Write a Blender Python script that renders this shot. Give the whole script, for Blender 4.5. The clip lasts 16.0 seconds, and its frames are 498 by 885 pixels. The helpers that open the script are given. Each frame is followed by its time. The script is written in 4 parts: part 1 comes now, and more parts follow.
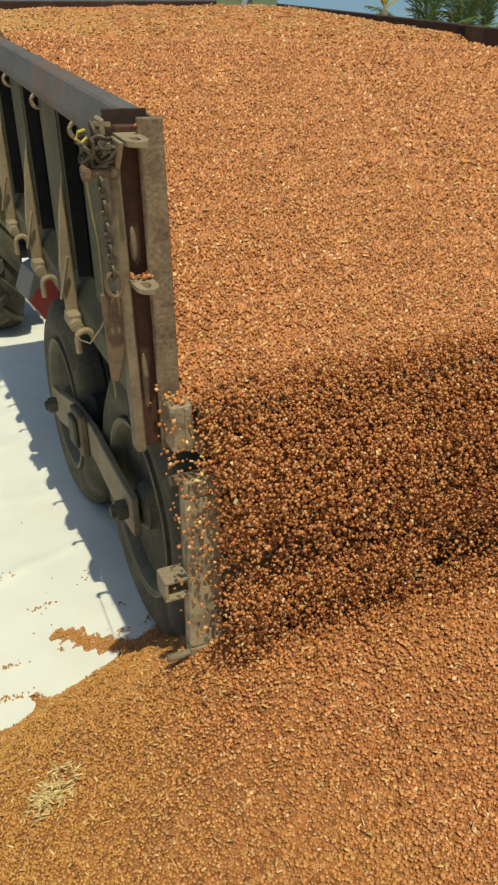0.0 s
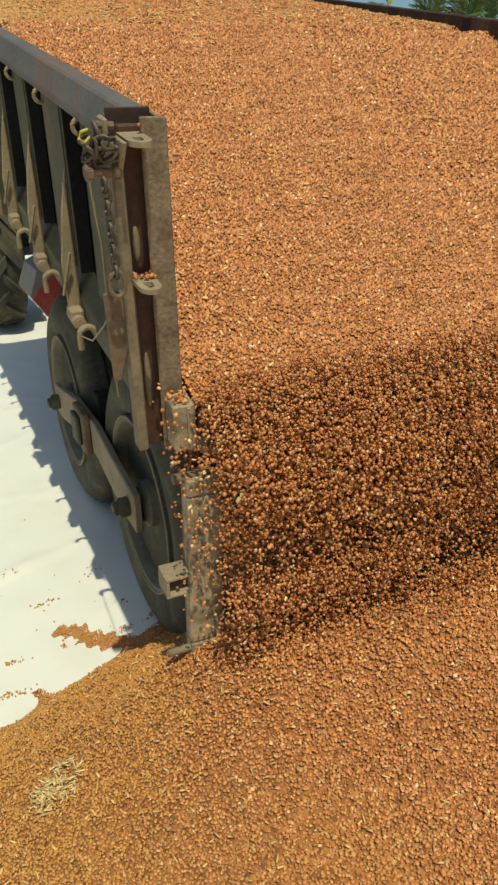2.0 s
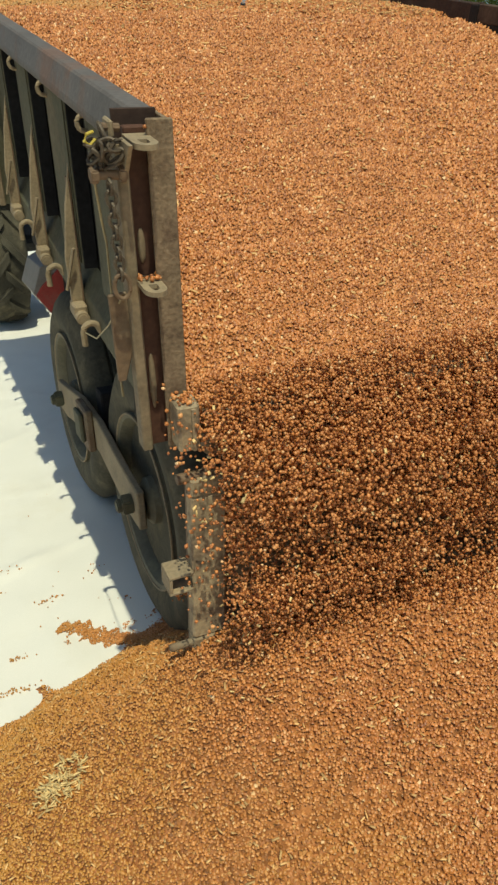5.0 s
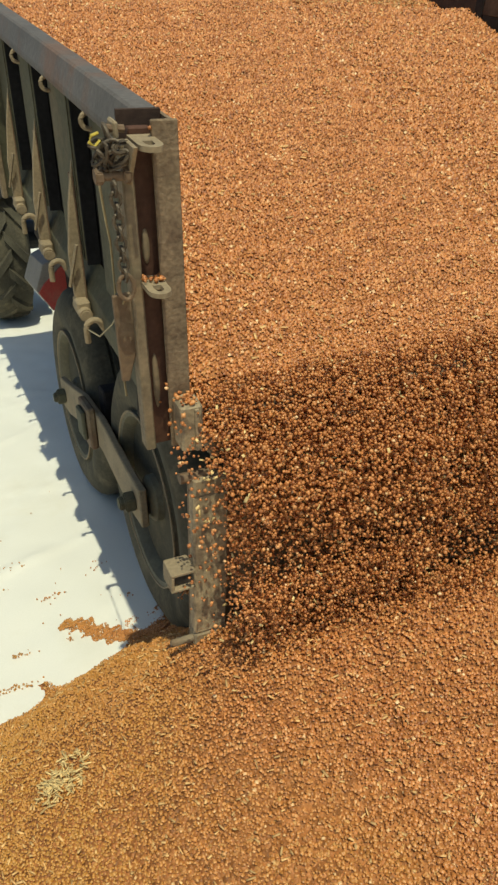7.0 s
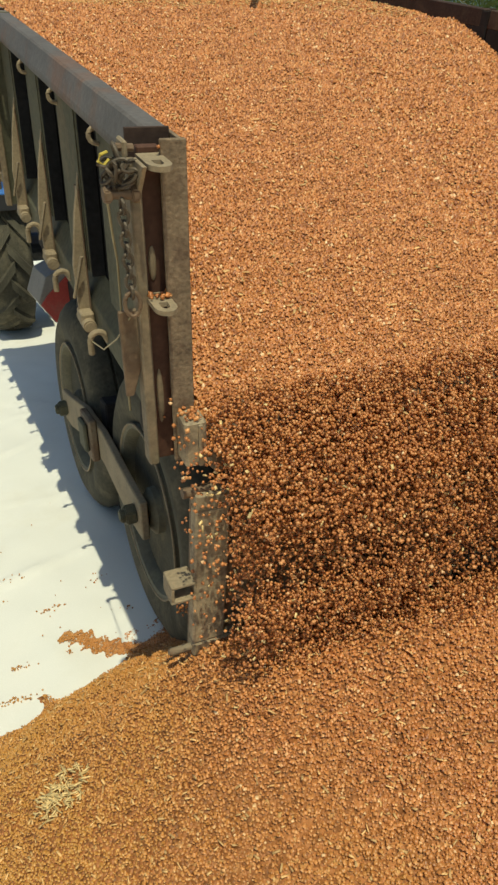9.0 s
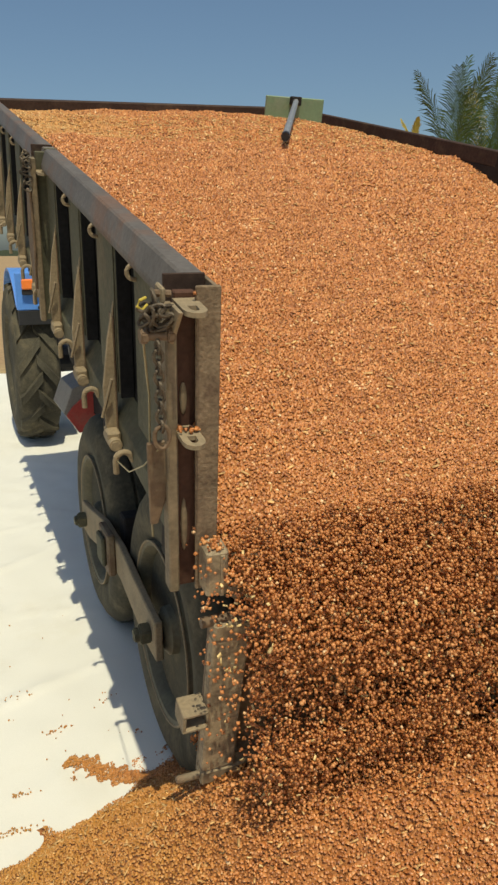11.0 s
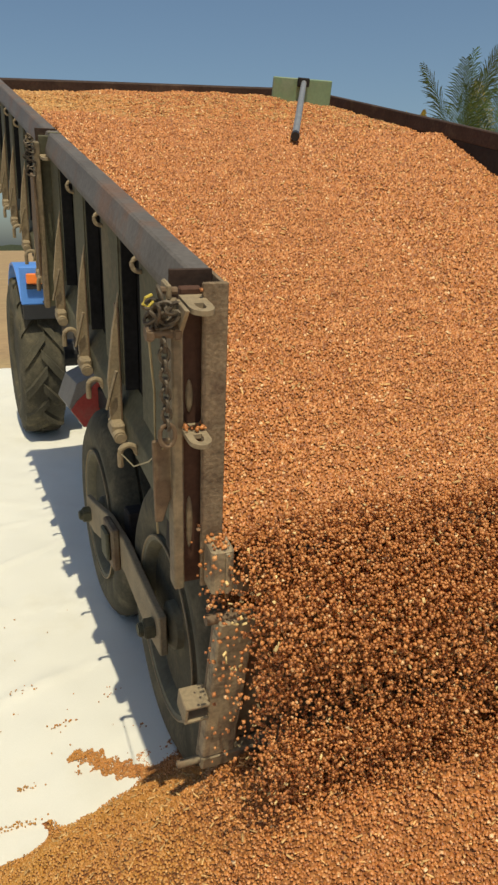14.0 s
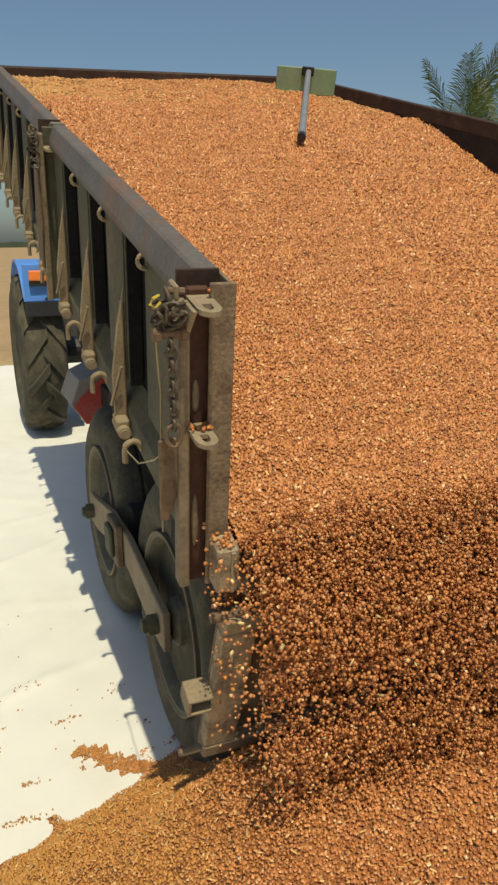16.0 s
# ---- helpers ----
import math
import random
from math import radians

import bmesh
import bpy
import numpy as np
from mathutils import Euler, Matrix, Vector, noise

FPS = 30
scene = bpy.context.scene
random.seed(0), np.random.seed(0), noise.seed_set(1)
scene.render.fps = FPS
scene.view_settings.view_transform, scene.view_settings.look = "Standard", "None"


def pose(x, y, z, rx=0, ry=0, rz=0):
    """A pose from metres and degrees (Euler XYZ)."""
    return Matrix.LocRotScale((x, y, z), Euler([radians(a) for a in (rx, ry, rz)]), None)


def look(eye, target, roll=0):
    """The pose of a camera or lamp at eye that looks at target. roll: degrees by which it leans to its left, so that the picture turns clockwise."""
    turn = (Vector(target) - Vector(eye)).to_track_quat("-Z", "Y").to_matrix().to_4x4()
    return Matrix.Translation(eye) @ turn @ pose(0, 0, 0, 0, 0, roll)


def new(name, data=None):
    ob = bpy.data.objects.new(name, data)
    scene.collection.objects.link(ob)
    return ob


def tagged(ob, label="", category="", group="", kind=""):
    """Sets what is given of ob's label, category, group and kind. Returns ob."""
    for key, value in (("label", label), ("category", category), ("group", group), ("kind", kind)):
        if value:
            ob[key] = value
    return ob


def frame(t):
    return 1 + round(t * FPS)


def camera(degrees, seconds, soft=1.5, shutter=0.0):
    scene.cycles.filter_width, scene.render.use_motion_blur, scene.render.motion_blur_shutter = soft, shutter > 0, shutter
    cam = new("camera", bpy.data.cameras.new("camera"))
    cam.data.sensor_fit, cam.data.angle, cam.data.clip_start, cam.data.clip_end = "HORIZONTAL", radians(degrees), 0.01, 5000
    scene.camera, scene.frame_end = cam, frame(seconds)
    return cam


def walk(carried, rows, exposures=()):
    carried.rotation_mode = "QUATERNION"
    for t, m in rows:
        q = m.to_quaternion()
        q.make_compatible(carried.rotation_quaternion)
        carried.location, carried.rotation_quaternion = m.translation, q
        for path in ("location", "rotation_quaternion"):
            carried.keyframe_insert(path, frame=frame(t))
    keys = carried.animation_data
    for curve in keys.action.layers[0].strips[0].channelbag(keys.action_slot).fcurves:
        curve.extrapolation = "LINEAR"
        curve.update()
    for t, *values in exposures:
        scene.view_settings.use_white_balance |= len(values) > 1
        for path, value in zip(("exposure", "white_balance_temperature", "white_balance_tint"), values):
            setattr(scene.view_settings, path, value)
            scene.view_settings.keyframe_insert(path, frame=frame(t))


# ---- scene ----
cam = camera(37.46, 16.0, 2.5)

# ---------------------------------------------------------------- camera path
PATH = [
    (0.0, (-0.389, -1.156, 1.541), 24.14, -23.16, 1.83),
    (0.5, (-0.389, -1.156, 1.540), 24.08, -23.16, 1.80),
    (1.0, (-0.385, -1.156, 1.541), 23.99, -23.24, 1.79),
    (1.5, (-0.385, -1.155, 1.542), 23.96, -23.32, 1.82),
    (2.0, (-0.387, -1.159, 1.543), 23.87, -23.38, 1.90),
    (2.5, (-0.390, -1.156, 1.545), 23.83, -23.46, 1.90),
    (3.0, (-0.391, -1.156, 1.544), 23.76, -23.48, 1.97),
    (3.5, (-0.392, -1.157, 1.547), 23.75, -23.60, 1.98),
    (4.0, (-0.390, -1.160, 1.547), 23.71, -23.61, 2.01),
    (6.5, (-0.385, -1.157, 1.554), 23.41, -23.97, 2.06),
    (7.0, (-0.387, -1.163, 1.553), 23.38, -23.95, 2.05),
    (7.5, (-0.389, -1.163, 1.556), 23.30, -24.06, 2.16),
    (8.0, (-0.388, -1.166, 1.556), 23.24, -24.00, 2.12),
    (8.5, (-0.389, -1.164, 1.556), 23.20, -24.04, 2.12),
    (9.0, (-0.392, -1.164, 1.557), 23.41, -22.97, 1.64),
    (9.5, (-0.391, -1.162, 1.561), 23.31, -19.52, 0.83),
    (10.0, (-0.397, -1.162, 1.600), 22.60, -15.44, 0.49),
    (10.2, (-0.401, -1.162, 1.597), 22.40, -14.46, 0.43),
    (12.5, (-0.398, -1.149, 1.597), 21.94, -14.90, 0.54),
    (13.0, (-0.385, -1.153, 1.592), 21.91, -14.89, 0.40),
    (13.5, (-0.387, -1.151, 1.593), 21.89, -14.95, 0.47),
    (14.0, (-0.396, -1.152, 1.595), 21.83, -14.99, 0.53),
    (14.5, (-0.404, -1.157, 1.596), 21.76, -15.05, 0.60),
    (15.0, (-0.407, -1.159, 1.597), 21.72, -15.09, 0.64),
    (15.5, (-0.405, -1.158, 1.597), 21.67, -15.09, 0.65),
    (16.0, (-0.402, -1.155, 1.597), 21.68, -15.23, 0.58),
]
TIP = [(0.0, 10.14), (2.0, 10.74), (4.0, 11.38), (6.5, 12.23), (8.5, 12.94), (10.0, 13.65), (12.5, 14.44), (14.0, 15.04), (16.0, 15.76)]


def cam_pose(eye, yaw, pitch, lean):
    y, p = radians(yaw), radians(pitch)
    e = Vector(eye)
    return look(e, e + Vector((math.sin(y) * math.cos(p), math.cos(y) * math.cos(p), math.sin(p))), -lean)


walk(cam, [(t, cam_pose(e, yw, pt, ln)) for t, e, yw, pt, ln in PATH], [(0.0, -0.03, 6680, -5), (8.7, -0.03, 6680, -5), (10.2, 0.0, 6750, -1), (12.5, -0.02, 7050, 4), (16.0, -0.02, 7000, 2)])

# ---------------------------------------------------------------- light
SUN_EL = 62.0
world = bpy.data.worlds.new("sky")
scene.world = world
world.use_nodes = True
wn = world.node_tree
sky = wn.nodes.new("ShaderNodeTexSky")
sky.sky_type = "NISHITA"
sky.sun_disc = False
sky.sun_elevation = radians(SUN_EL)
sky.sun_rotation = radians(187)
sky.dust_density = 2.0
sky.ozone_density = 4.5
wn.nodes["Background"].inputs["Strength"].default_value = 0.098
wn.links.new(sky.outputs[0], wn.nodes["Background"].inputs["Color"])
sun_data = bpy.data.lights.new("sun", "SUN")
sun_data.energy = 3.55
sun_data.angle = radians(0.53)
sun_data.color = (1.0, 0.92, 0.75)
sun = new("sun", sun_data)
sun.matrix_world = look((-1.75, -math.cos(radians(SUN_EL)) * 30, math.sin(radians(SUN_EL)) * 30), (0, 0, 0))

# ---------------------------------------------------------------- materials


def mat(name, base, rough=0.7, metal=0.0, vary=0.25, scale=6.0, fine=60.0, bump=0.2, depth=0.003, second=None, amount=0.5,
        threshold=0.5, island=0.0, coords="Object"):
    """Two scales of noise on the colour, a patchy second colour, fine relief."""
    m = bpy.data.materials.new(name)
    m.use_nodes = True
    n, l = m.node_tree.nodes, m.node_tree.links
    b = n["Principled BSDF"]
    b.inputs["Roughness"].default_value = rough
    b.inputs["Metallic"].default_value = metal
    tc = n.new("ShaderNodeTexCoord")
    big = n.new("ShaderNodeTexNoise")
    big.inputs["Scale"].default_value = scale
    big.inputs["Detail"].default_value = 5
    small = n.new("ShaderNodeTexNoise")
    small.inputs["Scale"].default_value = fine
    small.inputs["Detail"].default_value = 4
    for t in (big, small):
        l.new(tc.outputs[coords], t.inputs["Vector"])
    ramp = n.new("ShaderNodeMapRange")
    ramp.inputs["From Min"].default_value = 0.3
    ramp.inputs["From Max"].default_value = 0.7
    ramp.inputs["To Min"].default_value = 1 - vary
    ramp.inputs["To Max"].default_value = 1 + vary
    mix = n.new("ShaderNodeMath")
    mix.operation = "ADD"
    l.new(big.outputs["Fac"], mix.inputs[0])
    l.new(small.outputs["Fac"], mix.inputs[1])
    half = n.new("ShaderNodeMath")
    half.operation = "MULTIPLY"
    half.inputs[1].default_value = 0.5
    l.new(mix.outputs[0], half.inputs[0])
    l.new(half.outputs[0], ramp.inputs["Value"])
    value = ramp.outputs[0]
    if island:
        geo = n.new("ShaderNodeNewGeometry")
        r2 = n.new("ShaderNodeMapRange")
        r2.inputs["To Min"].default_value = 1 - island
        r2.inputs["To Max"].default_value = 1 + island
        l.new(geo.outputs["Random Per Island"], r2.inputs["Value"])
        mul = n.new("ShaderNodeMath")
        mul.operation = "MULTIPLY"
        l.new(value, mul.inputs[0])
        l.new(r2.outputs[0], mul.inputs[1])
        value = mul.outputs[0]
    tint = n.new("ShaderNodeVectorMath")
    tint.operation = "SCALE"
    colour = n.new("ShaderNodeMix")
    colour.data_type = "RGBA"
    colour.inputs["A"].default_value = (*base, 1)
    colour.inputs["B"].default_value = (*(second or base), 1)
    patch = n.new("ShaderNodeMapRange")
    patch.inputs["From Min"].default_value = threshold
    patch.inputs["From Max"].default_value = threshold + 0.12
    patch.inputs["To Max"].default_value = amount
    wide = n.new("ShaderNodeTexNoise")
    wide.inputs["Scale"].default_value = scale * 0.8
    wide.inputs["Detail"].default_value = 8
    wide.inputs["Roughness"].default_value = 0.65
    off = n.new("ShaderNodeVectorMath")
    off.inputs[1].default_value = (3.1, 1.7, 5.3)
    l.new(tc.outputs[coords], off.inputs[0])
    l.new(off.outputs[0], wide.inputs["Vector"])
    l.new(wide.outputs["Fac"], patch.inputs["Value"])
    l.new(patch.outputs[0], colour.inputs["Factor"])
    l.new(colour.outputs["Result"], tint.inputs[0])
    l.new(value, tint.inputs["Scale"])
    l.new(tint.outputs[0], b.inputs["Base Color"])
    if bump:
        bp = n.new("ShaderNodeBump")
        bp.inputs["Strength"].default_value = bump
        bp.inputs["Distance"].default_value = depth
        l.new(small.outputs["Fac"], bp.inputs["Height"])
        l.new(bp.outputs[0], b.inputs["Normal"])
    return m


def grain_ground(name):
    """Heaped grain where single kernels are too small to build: cells of kernel size with relief."""
    m = bpy.data.materials.new(name)
    m.use_nodes = True
    n, l = m.node_tree.nodes, m.node_tree.links
    b = n["Principled BSDF"]
    b.inputs["Roughness"].default_value = 0.62
    tc = n.new("ShaderNodeTexCoord")
    v = n.new("ShaderNodeTexVoronoi")
    v.inputs["Scale"].default_value = 118
    l.new(tc.outputs["Object"], v.inputs["Vector"])
    sep = n.new("ShaderNodeSeparateColor")
    l.new(v.outputs["Color"], sep.inputs[0])
    ramp = n.new("ShaderNodeValToRGB")
    e = ramp.color_ramp.elements
    e[0].position, e[0].color = 0.0, (0.20, 0.074, 0.018, 1)
    e[1].position, e[1].color = 1.0, (0.62, 0.36, 0.13, 1)
    k = e.new(0.45)
    k.color = (0.38, 0.145, 0.04, 1)
    k = e.new(0.93)
    k.color = (0.47, 0.19, 0.058, 1)
    l.new(sep.outputs[0], ramp.inputs[0])
    big = n.new("ShaderNodeTexNoise")
    big.inputs["Scale"].default_value = 3.0
    big.inputs["Detail"].default_value = 6
    l.new(tc.outputs["Object"], big.inputs["Vector"])
    mr = n.new("ShaderNodeMapRange")
    mr.inputs["From Min"].default_value, mr.inputs["From Max"].default_value = 0.3, 0.7
    mr.inputs["To Min"].default_value, mr.inputs["To Max"].default_value = 0.85, 1.12
    l.new(big.outputs["Fac"], mr.inputs["Value"])
    sc = n.new("ShaderNodeVectorMath")
    sc.operation = "SCALE"
    l.new(ramp.outputs[0], sc.inputs[0])
    l.new(mr.outputs[0], sc.inputs["Scale"])
    l.new(sc.outputs[0], b.inputs["Base Color"])
    bp = n.new("ShaderNodeBump")
    bp.invert = True
    bp.inputs["Strength"].default_value = 1.0
    bp.inputs["Distance"].default_value = 0.006
    l.new(v.outputs["Distance"], bp.inputs["Height"])
    l.new(bp.outputs[0], b.inputs["Normal"])
    return m


def kernel_mat(name, ramp_cols, dust=0.0, coat_colour=(0.50, 0.25, 0.052), reach=0.0):
    """Single kernels: each island its own shade; dust: a patchy ochre coat of chaff dust."""
    m = bpy.data.materials.new(name)
    m.use_nodes = True
    n, l = m.node_tree.nodes, m.node_tree.links
    b = n["Principled BSDF"]
    b.inputs["Roughness"].default_value = 0.42
    b.inputs["Specular IOR Level"].default_value = 0.5
    geo = n.new("ShaderNodeNewGeometry")
    ramp = n.new("ShaderNodeValToRGB")
    e = ramp.color_ramp.elements
    e[0].position, e[0].color = ramp_cols[0][0], (*ramp_cols[0][1], 1)
    e[1].position, e[1].color = ramp_cols[-1][0], (*ramp_cols[-1][1], 1)
    for p, c in ramp_cols[1:-1]:
        k = e.new(p)
        k.color = (*c, 1)
    l.new(geo.outputs["Random Per Island"], ramp.inputs[0])
    tc = n.new("ShaderNodeTexCoord")
    nz = n.new("ShaderNodeTexNoise")
    nz.inputs["Scale"].default_value = 180
    l.new(tc.outputs["Object"], nz.inputs["Vector"])
    mr = n.new("ShaderNodeMapRange")
    mr.inputs["From Min"].default_value, mr.inputs["From Max"].default_value = 0.3, 0.7
    mr.inputs["To Min"].default_value, mr.inputs["To Max"].default_value = 0.8, 1.15
    l.new(nz.outputs["Fac"], mr.inputs["Value"])
    sc = n.new("ShaderNodeVectorMath")
    sc.operation = "SCALE"
    l.new(ramp.outputs[0], sc.inputs[0])
    l.new(mr.outputs[0], sc.inputs["Scale"])
    if dust:
        coat = n.new("ShaderNodeMix")
        coat.data_type = "RGBA"
        coat.inputs["B"].default_value = (*coat_colour, 1)
        patch = n.new("ShaderNodeTexNoise")
        patch.inputs["Scale"].default_value = 2.6
        patch.inputs["Detail"].default_value = 6
        l.new(tc.outputs["Object"], patch.inputs["Vector"])
        xyz = n.new("ShaderNodeSeparateXYZ")
        l.new(tc.outputs["Object"], xyz.inputs[0])
        lay = n.new("ShaderNodeMath")
        lay.operation = "SUBTRACT"
        l.new(patch.outputs["Fac"], lay.inputs[0])
        l.new(xyz.outputs["X"], lay.inputs[1])
        ease = n.new("ShaderNodeMapRange")
        ease.inputs["From Min"].default_value, ease.inputs["From Max"].default_value = 0.25 - reach, 0.85 - reach
        ease.inputs["To Max"].default_value = dust
        l.new(lay.outputs[0], ease.inputs["Value"])
        l.new(ease.outputs[0], coat.inputs["Factor"])
        l.new(sc.outputs[0], coat.inputs["A"])
        l.new(coat.outputs["Result"], b.inputs["Base Color"])
    else:
        l.new(sc.outputs[0], b.inputs["Base Color"])
    return m


GRAIN = grain_ground("heaped_grain")
SHADES = [(0.0, (0.27, 0.089, 0.027)), (0.3, (0.455, 0.166, 0.049)), (0.75, (0.57, 0.223, 0.069)), (0.965, (0.65, 0.30, 0.11)), (1.0, (0.84, 0.57, 0.31))]
KERNEL = kernel_mat("kernels", SHADES)
DUST_KERNEL = kernel_mat("dusty_kernels", SHADES, 0.8)
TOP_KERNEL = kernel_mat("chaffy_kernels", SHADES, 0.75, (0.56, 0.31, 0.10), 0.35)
STRAW = mat("straw", (0.70, 0.50, 0.22), 0.7, vary=0.3, island=0.3)
RAIL = mat("worn_rail_paint", (0.14, 0.122, 0.108), 0.55, 0.1, 0.3, 7, 90, 0.25, second=(0.17, 0.095, 0.06), amount=0.75, threshold=0.5)
# near-black base: carries the shade of the sunk fields in its colour
RECESS = mat("recess_shade_steel", (0.020, 0.020, 0.021), 0.9, 0.0, 0.4, 6, 70, 0.3, second=(0.03, 0.026, 0.02), amount=0.6, threshold=0.58)
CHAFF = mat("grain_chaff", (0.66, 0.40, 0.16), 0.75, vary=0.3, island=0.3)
STEEL = mat("dusty_green_grey_steel", (0.100, 0.094, 0.060), 0.7, 0.0, 0.35, 6, 70, 0.3, second=(0.15, 0.115, 0.07), amount=0.6, threshold=0.55)
RUST = mat("rusty_brown_steel", (0.16, 0.103, 0.06), 0.75, 0.1, 0.35, 9, 90, 0.4, second=(0.24, 0.19, 0.12), amount=0.7, threshold=0.52)
DUSTY = mat("dust_covered_steel", (0.27, 0.205, 0.125), 0.85, 0.0, 0.3, 12, 120, 0.4, second=(0.24, 0.19, 0.12), amount=0.5)
# dark steel; on the pivot hanger it paints in the shade under the bed
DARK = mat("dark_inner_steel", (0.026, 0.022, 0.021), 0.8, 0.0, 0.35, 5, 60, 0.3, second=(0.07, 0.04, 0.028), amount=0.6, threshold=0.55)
RUBBER = mat("dusty_rubber", (0.072, 0.064, 0.045), 0.85, 0.0, 0.35, 8, 80, 0.3, second=(0.15, 0.125, 0.08), amount=0.6, threshold=0.5)
GATE = mat("dust_streaked_gate_steel", (0.34, 0.26, 0.16), 0.85, 0.0, 0.45, 18, 120, 0.5, second=(0.15, 0.105, 0.068), amount=0.8, threshold=0.5)
RIM = mat("dusty_rim", (0.13, 0.115, 0.075), 0.75, 0.1, 0.3, 9, 80, 0.2, second=(0.2, 0.17, 0.1), amount=0.5)
BLUE = mat("blue_fender_paint", (0.10, 0.26, 0.68), 0.28, 0.0, 0.08, 4, 50, 0.05)
ORANGE = mat("orange_lens", (0.85, 0.22, 0.05), 0.3, 0.0, 0.08, 8, 40, 0.0)
BLACK = mat("black_plastic", (0.02, 0.02, 0.022), 0.5, 0.0, 0.2)
RED = mat("faded_red_paint", (0.42, 0.055, 0.04), 0.55, 0.0, 0.2, 8, 60, 0.15, second=(0.3, 0.14, 0.1), amount=0.4)
GREY = mat("grey_painted_box", (0.23, 0.20, 0.17), 0.6, 0.0, 0.2, 8, 60, 0.15)
GREEN = mat("pale_green_board_paint", (0.20, 0.29, 0.17), 0.6, 0.0, 0.15, 8, 60, 0.15, second=(0.3, 0.3, 0.22), amount=0.4)
PIPE = mat("galvanised_pipe", (0.34, 0.34, 0.34), 0.45, 0.5, 0.25, 14, 90, 0.1)
CLOTH = mat("white_sheet", (0.77, 0.745, 0.675), 0.8, 0.0, 0.05, 2.0, 300, 0.25, 0.002, second=(0.70, 0.66, 0.56), amount=0.5, threshold=0.58)
SOIL = mat("dry_soil", (0.36, 0.235, 0.12), 0.95, 0.0, 0.25, 0.5, 9, 0.6, 0.03, second=(0.40, 0.29, 0.14), amount=0.6)
WOODS = mat("far_trees", (0.06, 0.08, 0.05), 0.9, 0.0, 0.4, 0.1, 1.5, 0.0)
LEAF = mat("palm_leaf", (0.07, 0.115, 0.022), 0.6, 0.0, 0.3, 1.0, 20, 0.0, island=0.35)
YELLOW = mat("yellowed_palm_leaf", (0.36, 0.28, 0.05), 0.6, 0.0, 0.2, 1.0, 20, 0.0, island=0.25)
BARK = mat("palm_bark", (0.2, 0.17, 0.13), 0.9, 0.0, 0.3, 3, 30, 0.5, 0.02)
OLIVE = mat("mud_stained_olive_steel", (0.20, 0.148, 0.09), 0.75, 0.05, 0.4, 14, 90, 0.4, second=(0.2, 0.165, 0.1), amount=0.7, threshold=0.52)
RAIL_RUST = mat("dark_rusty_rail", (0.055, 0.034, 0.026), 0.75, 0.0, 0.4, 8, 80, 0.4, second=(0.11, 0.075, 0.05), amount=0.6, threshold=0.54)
POST = mat("weathered_tan_grey_steel", (0.21, 0.15, 0.095), 0.8, 0.0, 0.5, 11, 140, 0.6, second=(0.095, 0.06, 0.04), amount=0.8, threshold=0.5)
WEB = mat("dark_red_brown_primer", (0.085, 0.042, 0.028), 0.75, 0.0, 0.35, 12, 90, 0.3, second=(0.13, 0.09, 0.06), amount=0.5, threshold=0.58)
CHAIN = mat("oily_chain_steel", (0.10, 0.075, 0.05), 0.6, 0.3, 0.4, 30, 200, 0.3)
WIRE = mat("tie_wire", (0.33, 0.27, 0.15), 0.6, 0.2, 0.2)
CORD = mat("yellow_cord", (0.5, 0.38, 0.06), 0.7, 0.0, 0.15)
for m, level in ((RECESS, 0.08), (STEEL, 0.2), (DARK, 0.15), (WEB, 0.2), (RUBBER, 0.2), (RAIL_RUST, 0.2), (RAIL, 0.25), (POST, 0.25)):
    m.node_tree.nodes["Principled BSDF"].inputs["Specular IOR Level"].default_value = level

# ---------------------------------------------------------------- mesh helpers


def fast_mesh(name, verts, faces, smooth=True):
    """A mesh from arrays: verts (n, 3), faces (m, k)."""
    verts, faces = np.asarray(verts, np.float32), np.asarray(faces, np.int32)
    me = bpy.data.meshes.new(name)
    me.vertices.add(len(verts))
    me.vertices.foreach_set("co", verts.ravel())
    k = faces.shape[1]
    me.loops.add(faces.size)
    me.loops.foreach_set("vertex_index", faces.ravel())
    me.polygons.add(len(faces))
    me.polygons.foreach_set("loop_start", np.arange(0, faces.size, k, dtype=np.int32))
    me.polygons.foreach_set("use_smooth", np.full(len(faces), smooth))
    me.update(calc_edges=True)
    me.validate()
    return me


def part(name, bm, material, parent=None, label="", smooth=False):
    """Links a bmesh, or a mesh, as one object under a thing or a part."""
    if isinstance(bm, bpy.types.Mesh):
        me = bm
    else:
        me = bpy.data.meshes.new(name)
        bmesh.ops.recalc_face_normals(bm, faces=bm.faces)
        bm.to_mesh(me)
        bm.free()
        if smooth:
            me.polygons.foreach_set("use_smooth", np.full(len(me.polygons), True))
            me.set_sharp_from_angle(angle=radians(40))
    if not me.materials:
        me.materials.append(material)
    ob = new(name, me)
    ob.parent = parent
    if label:
        ob["label"] = label
    return ob


def box(x0, x1, y0, y1, z0, z1, bevel=0.004, bm=None):
    own = bmesh.new()
    r = bmesh.ops.create_cube(own, size=1)
    bmesh.ops.transform(own, matrix=Matrix.Translation(((x0 + x1) / 2, (y0 + y1) / 2, (z0 + z1) / 2)) @ Matrix.Diagonal((abs(x1 - x0), abs(y1 - y0), abs(z1 - z0), 1)), verts=r["verts"])
    if bevel:
        bmesh.ops.bevel(own, geom=own.edges[:], offset=bevel, segments=1, affect="EDGES")
    return merge(bm, own)


def merge(bm, own):
    if bm is None:
        return own
    me = bpy.data.meshes.new("tmp")
    own.to_mesh(me)
    own.free()
    bm.from_mesh(me)
    bpy.data.meshes.remove(me)
    return bm


